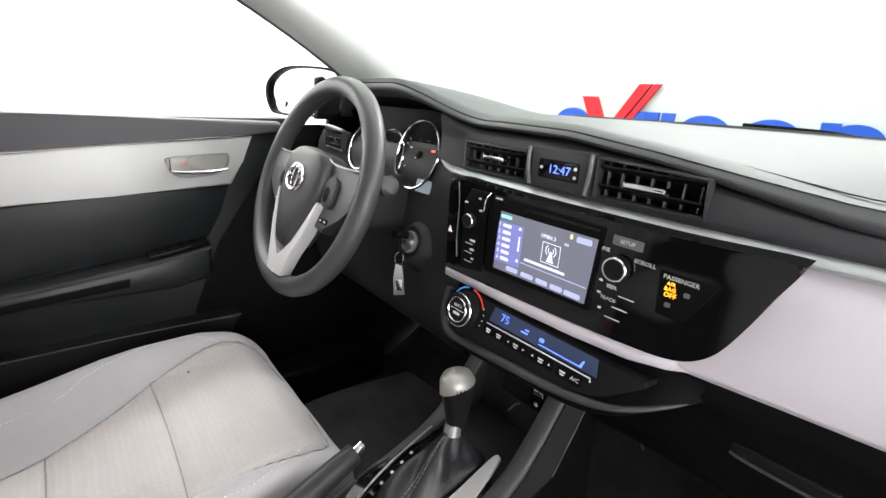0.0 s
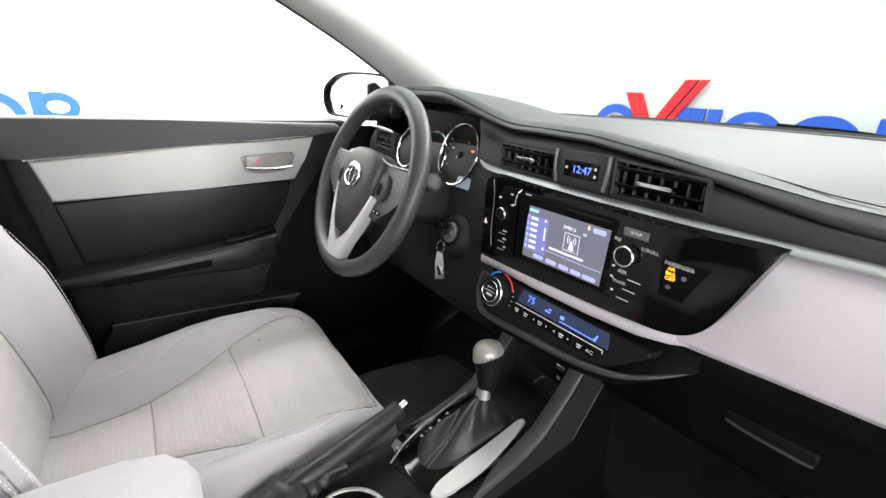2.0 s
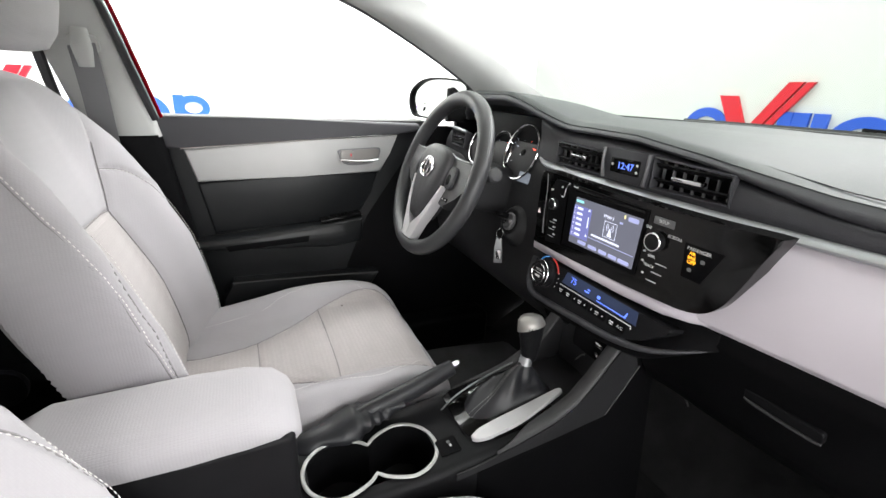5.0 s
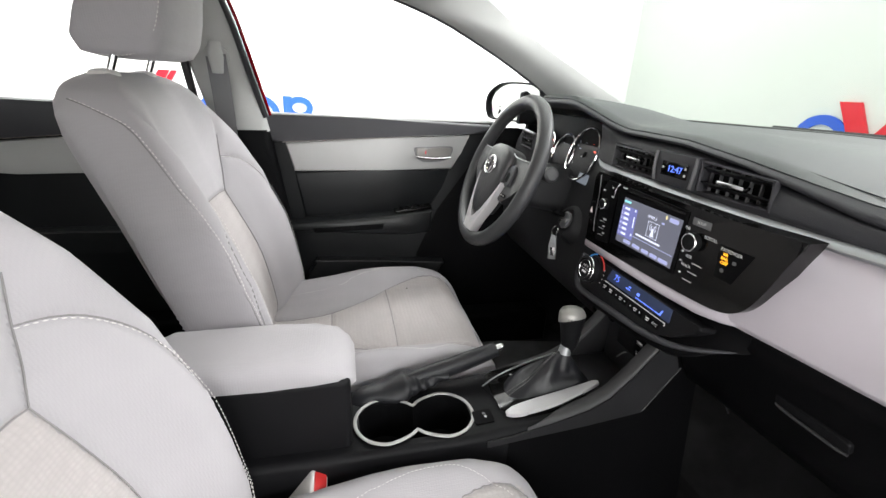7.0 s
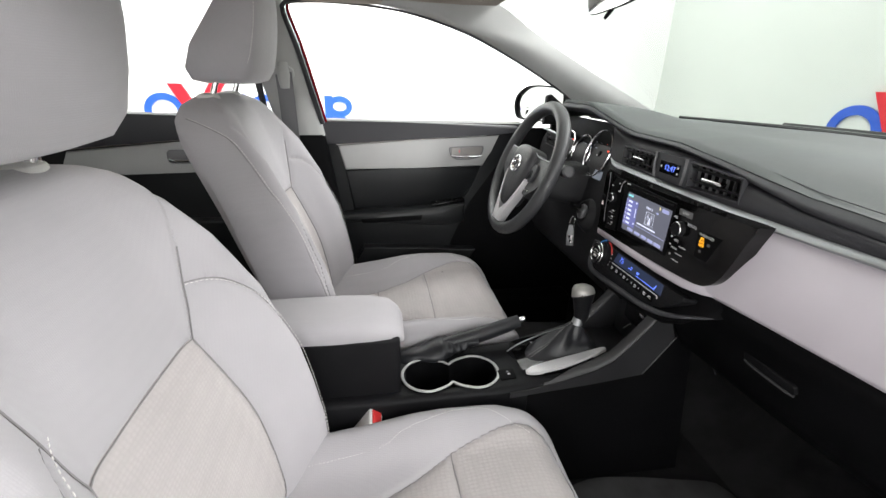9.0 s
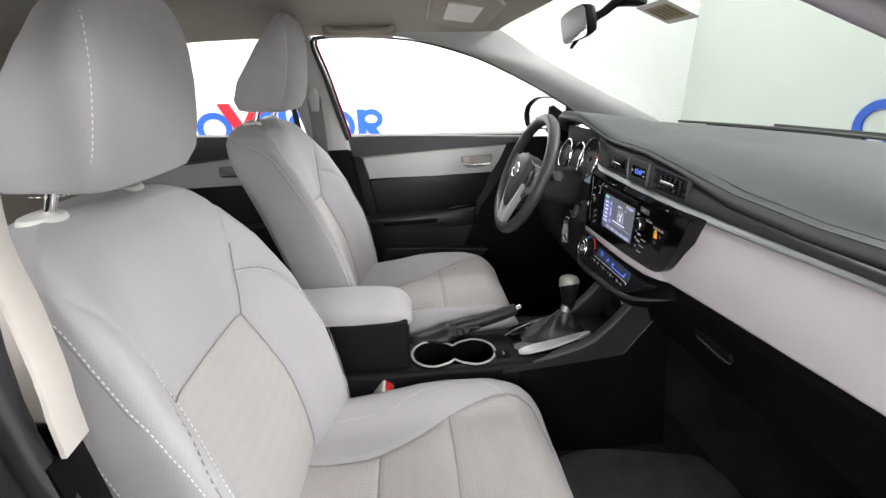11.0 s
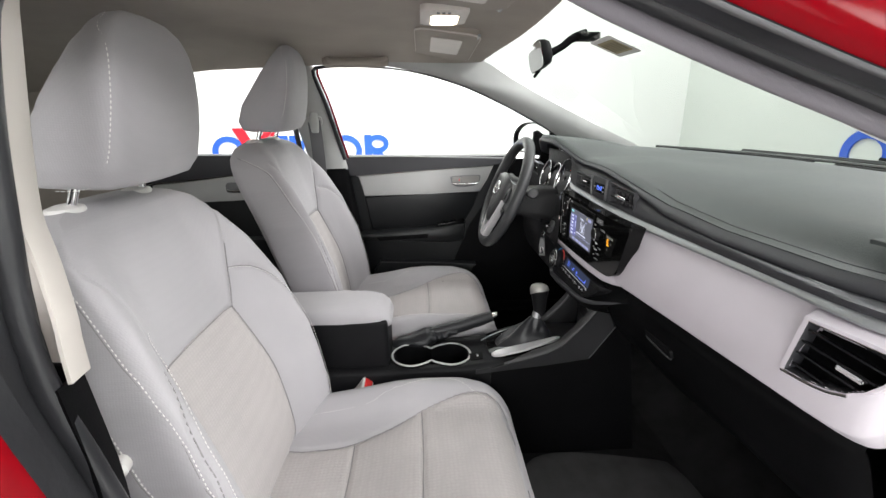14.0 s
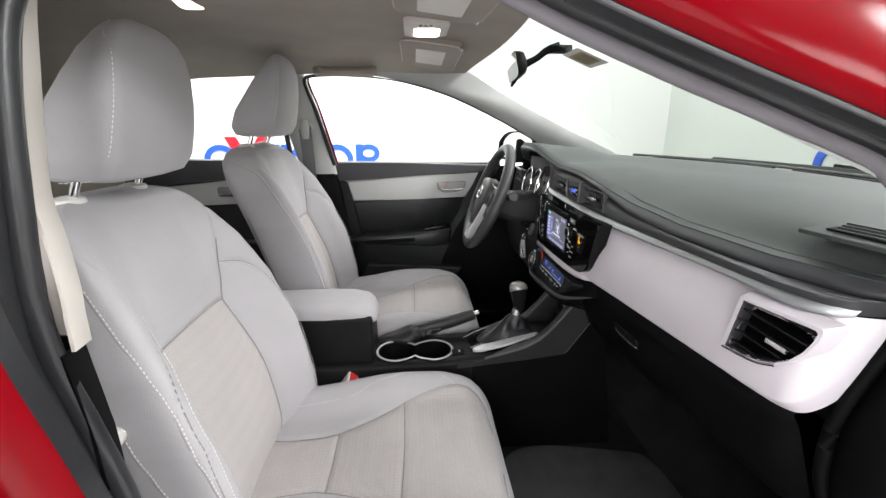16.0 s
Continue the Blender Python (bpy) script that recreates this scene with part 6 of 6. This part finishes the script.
def boot_point(q, t):
    """A point of the leather boot: q round it from 0 to 1, t up it from 0 to 1."""
    edge = boot_base[int(q * len(boot_base)) % len(boot_base)]
    k = 0.11 + 0.89 * (1 - t) ** 1.15 * (1 - 0.10 * math.sin(math.pi * t))
    cx, cy = -0.010 + (COLLAR[0] + 0.010) * t, 0.808 + (COLLAR[1] - 0.808) * t
    a = 2 * math.pi * q
    swell = 1 + 0.10 * math.sin(math.pi * t) * math.sin(9 * t + 2.5 * math.sin(a)) * (0.5 + 0.5 * math.cos(2 * a + 1))
    fold = 1 + 0.05 * math.sin(math.pi * t) * math.sin(7 * a + 4 * t)
    x, y = cx + (edge[0] + 0.010) * k * fold * swell, cy + (edge[1] - 0.808) * k * fold * swell
    z0 = console_top(min(y, 0.86)) + 0.002
    return x, y, z0 * (1 - t) + 0.612 * t + 0.006 * math.sin(math.pi * t) * math.sin(3 * a + 6 * t)


boot_base = smooth_line(base, 96, True)
part("boot", loft([[boot_point(j / 96, t) for j in range(96)] for t in np.linspace(0, 1, 26)]), LEATHER, shifter, "folded black leather boot", 60)
for q in (0.118, 0.138):
    part("boot_stitching", dashes([Vector(boot_point(q, t)) + Vector((0.0004, -0.001, 0.001)) for t in np.linspace(0.03, 0.97, 40)], 0.005, 0.0015, 0.0004), SEAM, shifter)
part("collar", tube([(-0.003, 0.839, 0.606), (-0.004, 0.842, 0.622)], [0.0125, 0.0115], 14), SILVER, shifter)
secs = []
for z, w, d, dy in ((0.612, 0.011, 0.012, 0.0), (0.622, 0.014, 0.016, 0.0), (0.645, 0.017, 0.019, -0.001), (0.665, 0.0195, 0.022, -0.002), (0.680, 0.0215, 0.025, -0.003), (0.692, 0.0222, 0.0257, -0.004), (0.700, 0.0185, 0.022, -0.005), (0.705, 0.010, 0.012, -0.005)):
    secs.append([(-0.005 + w * math.cos(q), 0.848 + dy + d * math.sin(q), z) for q in np.linspace(0, 2 * math.pi, 28, endpoint=False)])
part("knob", loft(secs[:6], True, False), DARK, shifter, "black knob grip", 60)
part("knob_cap", loft([[(x * 1.0, y, z) for x, y, z in s] for s in ([(-0.005 + 0.0222 * math.cos(q), 0.845 + 0.0253 * math.sin(q), 0.680 + 0.004 * math.sin(q) + 0.010 * math.cos(q)) for q in np.linspace(0, 2 * math.pi, 28, endpoint=False)], secs[5], secs[6], secs[7])], True, True), material("warm_satin_metal", (0.36, 0.35, 0.33), 0.45, 0.6), shifter, "satin metal knob cap", 60)
part("release_button", tube([(-0.030, 0.845, 0.672), (-0.034, 0.845, 0.672)], [0.006, 0.005], 12), GREYTRIM, shifter)

brake = thing("handbrake", "black leather handbrake lever with chrome button, lowered", "handbrake")
lever = smooth_line([(-0.060, 0.50, 0.522), (-0.064, 0.55, 0.533), (-0.070, 0.62, 0.547), (-0.077, 0.68, 0.561), (-0.082, 0.728, 0.574)], 30)
part("grip", tube(lever, [0.011, 0.014, 0.0165, 0.017, 0.0168, 0.016, 0.014], 18, flat=1.15), LEATHER, brake, "black leather grip")
part("button", tube([(-0.082, 0.727, 0.574), (-0.0845, 0.742, 0.579), (-0.085, 0.745, 0.580)], [0.0075, 0.0072, 0.004], 14), CHROME, brake, "chrome release button")
rings = []
for t in np.linspace(0, 1, 60):
    y = 0.43 + 0.185 * t
    z = tab(y, [0.43, 0.5, 0.55, 0.615], [0.509, 0.522, 0.534, 0.547])
    crease = 0.0016 * soft(t, 0.35, 0.6) * math.sin(t * 44 + 3 * math.sin(9 * t)) + 0.0025 * math.sin(t * 15)
    w = 0.012 + 0.014 * math.sin(math.pi * min(t * 1.05, 1)) + crease
    rings.append([(-0.058 - 0.010 * t + (w + 0.002 * math.sin(3 * q + 20 * t)) * math.cos(q) * 1.3, y + 0.006 * math.cos(q) * soft(t, 0.3, 0.6), z - 0.008 + w * 0.9 * math.sin(q)) for q in np.linspace(0, 2 * math.pi, 28, endpoint=False)])
part("boot", loft(rings), LEATHER, brake, "creased black leather boot", 60)

# ---- belt buckle, mats, dash details ----
for s, y, dz in ((1, 0.0, 0.0), (-1, 0.025, 0.052)):
    bk = thing("belt_buckle", "pale grey seat belt buckle with red button", "buckle", "belt buckles")
    m = pose(s * 0.103, 0.360 + y, 0.462 + dz, -38, s * 8, 0)
    b = box(-0.023, 0.023, -0.016, 0.016, -0.055, 0.024, 0.006, 3)
    b.transform(m)
    part("case", b, WHITE_PLASTIC, bk)
    b = box(-0.017, 0.017, -0.011, 0.011, 0.0225, 0.0265, 0.002)
    b.transform(m)
    part("button", b, material("buckle_red", (0.60, 0.03, 0.03), 0.4) if s > 0 else bpy.data.materials["buckle_red"], bk, "red release button")
    part("stalk", tube([m @ Vector((0, 0, -0.05)), (s * 0.115, 0.32 + y, 0.34 + dz), (s * 0.12, 0.30 + y, 0.25)], [0.012, 0.011, 0.010], 8, steps=8), DARKER, bk)
mat = thing("floor_mat", "charcoal carpet mat on the passenger floor", "mat", "floor mats")
part("carpet", prism(smooth_line([(0.13, 0.80), (0.56, 0.80), (0.60, 0.86), (0.60, 1.16), (0.54, 1.21), (0.20, 1.21), (0.13, 1.12)], 60, True), 0.008, plane_at((0, 0, 0.224), (1, 0, 0), (0, 1, 0)), 0.003), MAT, mat)
mat = thing("floor_mat", "charcoal carpet mat under the steering wheel", "mat", "floor mats")
part("carpet", prism(smooth_line([(-0.60, 0.80), (-0.14, 0.80), (-0.13, 1.12), (-0.2, 1.21), (-0.54, 1.21), (-0.60, 1.16)], 60, True), 0.008, plane_at((0, 0, 0.224), (1, 0, 0), (0, 1, 0)), 0.003), MAT, mat)
GL = plane_at((0.322, 1.005, 0.698), (1, 0.03, -0.02), (0, -0.35, 0.94))
latch = part("glovebox_latch", prism(rounded(0.095, 0.020, 0.005, 4), 0.012, on(GL, 0, 0.006, 0.003), 0.003, 3), DARK, dash, "black glovebox latch")
part("latch_edge", tube([GL @ Vector(p) for p in ((-0.046, -0.004, 0.002), (-0.03, -0.005, 0.004), (0.03, -0.005, 0.004), (0.046, -0.004, 0.002))], 0.0022, 8, steps=16), RAIL, latch)
part("glovebox_seam", tube([(0.150, 1.0, 0.752), (0.152, 1.03, 0.66), (0.17, 1.068, 0.575)], 0.0016, 6, steps=12), RUBBER, dash)
part("console_seam", tube([(0.0925, 1.024, 0.618), (0.0925, 0.996, 0.577), (0.0925, 0.962, 0.528)], 0.0013, 6, steps=8), RAIL, console)
DG = plane_at((0.690, 1.130, 1.006), (0.95, 0.30, -0.02), (-0.29, 0.93, 0.22))
grille = part("defroster_grille", prism([(-0.100, -0.024), (0.060, -0.036), (0.060, 0.036), (-0.070, 0.026)], 0.006, on(DG, 0, 0, 0.001), 0.002, 3), DASH_TOP, dash, "side demister grille on the pad")
part("grille_well", prism([(-0.074, -0.012), (0.056, -0.024), (0.056, 0.024), (-0.060, 0.016)], 0.002, on(DG, 0, 0, 0.0034), 0.0005), DARKER, grille)
for i in range(4):
    y = -0.012 + 0.009 * i
    part("grille_slat", prism([(-0.066, y), (0.056, y - 0.004), (0.056, y - 0.0024), (-0.064, y + 0.0014)], 0.003, on(DG, 0, 0, 0.0046)), DASH_TOP, grille)
for x0, x1 in ((-0.52, -0.05), (0.02, 0.52)):
    g = part("screen_vent", tube([(x, screen_foot(x) - 0.055, 1.020) for x in np.linspace(x0, x1, 14)], 0.007, 6, flat=0.4), DARKER, dash, "long screen demister slot")
part("pad_seam", tube([(x, pad_edge(x)[0] + 0.030, pad_edge(x)[1] + 0.0078) for x in np.linspace(0.0, 0.70, 60)], 0.0008, 5), BAND, dash)
structure("windscreen_seal", tube([(x, screen_foot(x) + 0.015, 1.018) for x in np.linspace(-0.68, 0.68, 30)], 0.008, 8, flat=0.6), RUBBER, "black rubber strip along the windscreen foot", "seal")
for a, b, c in (((-0.42, 1.66, 1.018), (0.0, 1.70, 1.020), (0.22, 1.68, 1.018)), ((0.10, 1.70, 1.018), (0.40, 1.655, 1.018), (0.58, 1.60, 1.025))):
    w = thing("windscreen_wiper", "black wiper resting along the windscreen foot", "wiper", "wipers")
    part("blade", tube([a, b, c], 0.006, 6, flat=1.4, steps=16), RUBBER, w)
    part("arm", tube([c, (c[0] - 0.06, c[1] + 0.03, c[2] + 0.008), (b[0], b[1] + 0.02, b[2] + 0.01)], 0.005, 6, steps=8), DARKER, w)

# ---- roof: visors, lamps, grab handle, mirror ----
def roof_z(x, y):
    zc = tab(y, [-1.2, -0.6, 0.1, 0.5, 0.70, 0.745], [1.28, 1.35, 1.380, 1.380, 1.368, 1.352])
    w = tab(y, [-1.2, 0.3, 0.745], [0.56, 0.575, 0.555])
    edge = tab(y, [-1.2, -0.2, 0.3, 0.55, 0.745], [1.20, 1.31, 1.33, 1.326, 1.33])
    return edge + (zc - edge) * (1 - min(abs(x) / w, 1) ** 4)


DOWN = plane_at((0, 0, 0), (-1, 0, 0), (0, 1, 0))
WARM_LIT = glowing("lamp_warm", (1.0, 0.86, 0.66), 5.0)
maplamp = thing("map_lamp", "overhead map lamp console with lit lens", "lamp")
MLF = Matrix.Translation((0.008, 0.585, 1.358)) @ DOWN
part("housing", prism(rounded(0.165, 0.105, 0.02, 6), 0.03, MLF, 0.008, 3), CREAM, maplamp, "cream plastic housing")
part("lens", prism(rounded(0.100, 0.062, 0.012, 5, 0.022, 0.002), 0.004, on(MLF, 0, 0, 0.0015), 0.002), WARM_LIT, maplamp, "glowing warm lens")
for k in range(3):
    part("switch", prism(rounded(0.012, 0.007, 0.002, 3, -0.055, -0.014 + 0.012 * k), 0.003, on(MLF, 0, 0, 0.002), 0.001), GREYTRIM, maplamp)
for s in (-1, 1):
    v = thing("sun_visor", "pale cloth sun visor folded up with vanity cover", "sun visor", "sun visors")
    V = Matrix.Translation((s * 0.335, 0.605, 1.343)) @ pose(0, 0, 0, -7, s * 3, 0) @ DOWN
    part("panel", prism(rounded(0.37, 0.175, 0.035, 6), 0.022, V, 0.009, 4), HEADLINING, v)
    part("rim", tube([V @ Vector((x, y, -0.004)) for x, y in rounded(0.372, 0.177, 0.036, 6)], 0.0022, 6, True), CREAM, v)
    part("vanity_cover", prism(rounded(0.20, 0.088, 0.008, 4, s * 0.02, 0.0), 0.004, on(V, 0, 0, 0.002), 0.0015), CREAM, v, "cream vanity mirror cover")
    part("hinge_clip", tube([V @ Vector((s * 0.150, 0.080, -0.004)), V @ Vector((s * 0.188, 0.082, -0.004))], 0.0045, 8), SILVER, v)
dome = thing("dome_lamp", "small overhead cabin lamp, lit", "lamp")
DL = Matrix.Translation((0.150, 0.10, 1.374)) @ DOWN
part("bezel", prism(rounded(0.14, 0.07, 0.02, 6), 0.012, DL, 0.004), CREAM, dome)
part("lens", prism(rounded(0.075, 0.045, 0.010, 5, 0.0, 0.0), 0.003, on(DL, 0, 0, 0.001), 0.001), WARM_LIT, dome, "glowing warm lens")
for s in (-1, 1):
    gh = thing("grab_handle", "beige plastic grab handle on the roof edge", "grab handle", "grab handles")
    zs = roof_z(0.52, 0.32) - 0.004
    part("handle", tube([(s * 0.535, 0.216, zs + 0.004), (s * 0.512, 0.225, zs - 0.018), (s * 0.505, 0.26, zs - 0.024), (s * 0.505, 0.37, zs - 0.022), (s * 0.512, 0.405, zs - 0.016), (s * 0.535, 0.413, zs + 0.004)], [0.012, 0.010, 0.008, 0.008, 0.010, 0.012], 10, flat=1.2, steps=40), HEADLINING, gh)
    part("back_plate", prism(rounded(0.222, 0.056, 0.022, 6), 0.012, plane_at((s * 0.516, 0.312, zs - 0.010), (0, -s, 0), (s * 0.75, 0, 0.66)), 0.004, 3), HEADLINING, gh, "rounded plate behind the handle")
    for y in (0.222, 0.407):
        part("foot", box(s * 0.515, s * 0.55, y - 0.016, y + 0.016, zs - 0.012, zs + 0.02, 0.005), HEADLINING, gh)
mir = thing("rear_view_mirror", "black rear-view mirror on the windscreen", "mirror")
RM = plane_at((0.0, 0.800, 1.277), (0.995, -0.10, 0), (0, -0.20, 1))
shape = smooth_line([(-0.118, -0.018), (-0.10, -0.033), (0, -0.036), (0.10, -0.033), (0.118, -0.018), (0.118, 0.018), (0.10, 0.032), (0, 0.036), (-0.10, 0.032), (-0.118, 0.018)], 60, True)
rings = [[RM @ Vector((x * 0.85 * (1 + g), y * 0.85 * (1 + g * 2), z)) for x, y in shape] for z, g in ((-0.024, -0.25), (-0.019, -0.10), (-0.009, -0.02), (0.0, 0.0), (0.001, -0.02))]
part("shell", loft(rings), DARKER, mir, "", 50)
part("glass", prism([(x * 0.82, y * 0.79) for x, y in shape], 0.001, on(RM, 0, 0, 0.0022)), MIRROR, mir, "silvered mirror glass")
part("arm", tube([(0.0, 0.825, 1.283), (0.0, 0.86, 1.300), (0.0, 0.885, 1.318), (0.0, 0.915, 1.325)], [0.010, 0.008, 0.009, 0.014], 10, steps=16), DARKER, mir)
part("mount", box(-0.016, 0.016, 0.895, 0.945, 1.312, 1.330, 0.005), DARKER, mir)
part("dip_tab", tube([RM @ Vector((0, -0.028, -0.004)), RM @ Vector((0, -0.042, 0.010))], [0.005, 0.003], 8), DARKER, mir)
stick = thing("windscreen_sticker", "tan service sticker on the windscreen", "sticker")
SK = plane_at((0.072, 0.955, 1.290), (1, 0, 0), (0, -0.93, 0.37))
part("label_sheet", prism(rounded(0.105, 0.080, 0.002, 2), 0.0006, SK), WHITE_PLASTIC, stick)
part("printed_field", prism(rounded(0.080, 0.052, 0.002, 2), 0.0006, on(SK, 0, 0, 0.0005)), material("tan_print", (0.40, 0.34, 0.20), 0.7), stick)
for k in range(5):
    bar("print_bar", -0.030 + 0.015 * k, 0.0, 0.008, 0.038, stick, material("dark_print", (0.18, 0.15, 0.09), 0.7) if k == 0 else bpy.data.materials["dark_print"], SK, 0.0008)

# ---- outside mirror ----
om = thing("door_mirror", "black-backed outside door mirror", "mirror")
OM = plane_at((-0.852, 1.018, 1.046), (0.94, 0.33, 0), (0, 0.05, 1))
shape = smooth_line([(-0.13, -0.045), (-0.09, -0.062), (0.08, -0.056), (0.125, -0.03), (0.135, 0.03), (0.10, 0.058), (-0.05, 0.062), (-0.12, 0.035), (-0.142, 0.0)], 60, True)
rings = [[OM @ Vector((x * (1 + g), y * (1 + g), z)) for x, y in shape] for z, g in ((-0.10, -0.55), (-0.09, -0.30), (-0.05, -0.02), (0.0, 0.05), (0.010, 0.04), (0.010, -0.03), (-0.004, -0.05))]
part("shell", loft(rings, True, True), DARKER, om, "", 50)
part("glass", prism([(x * 0.96, y * 0.96) for x, y in shape], 0.002, on(OM, 0, 0, -0.001)), MIRROR, om, "silvered mirror glass")
t = lathe([(0.0, 0.002), (0.022, 0.001), (0.024, 0.0), (0.024, -0.004)], 24, on(OM, -0.095, -0.025, 0.003))
part("wide_angle_spot", t, MIRROR, om)
part("stalk", tube([(-0.78, 1.02, 1.02), (-0.72, 1.03, 1.0)], [0.03, 0.035], 10, flat=0.6), DARKER, om)
part("sail_panel", prism([(0.98, 0.985), (1.10, 0.985), (1.09, 1.02), (1.0, 1.085), (0.985, 1.08)], 0.02, yz(-0.70), 0.003), DARKER, door)
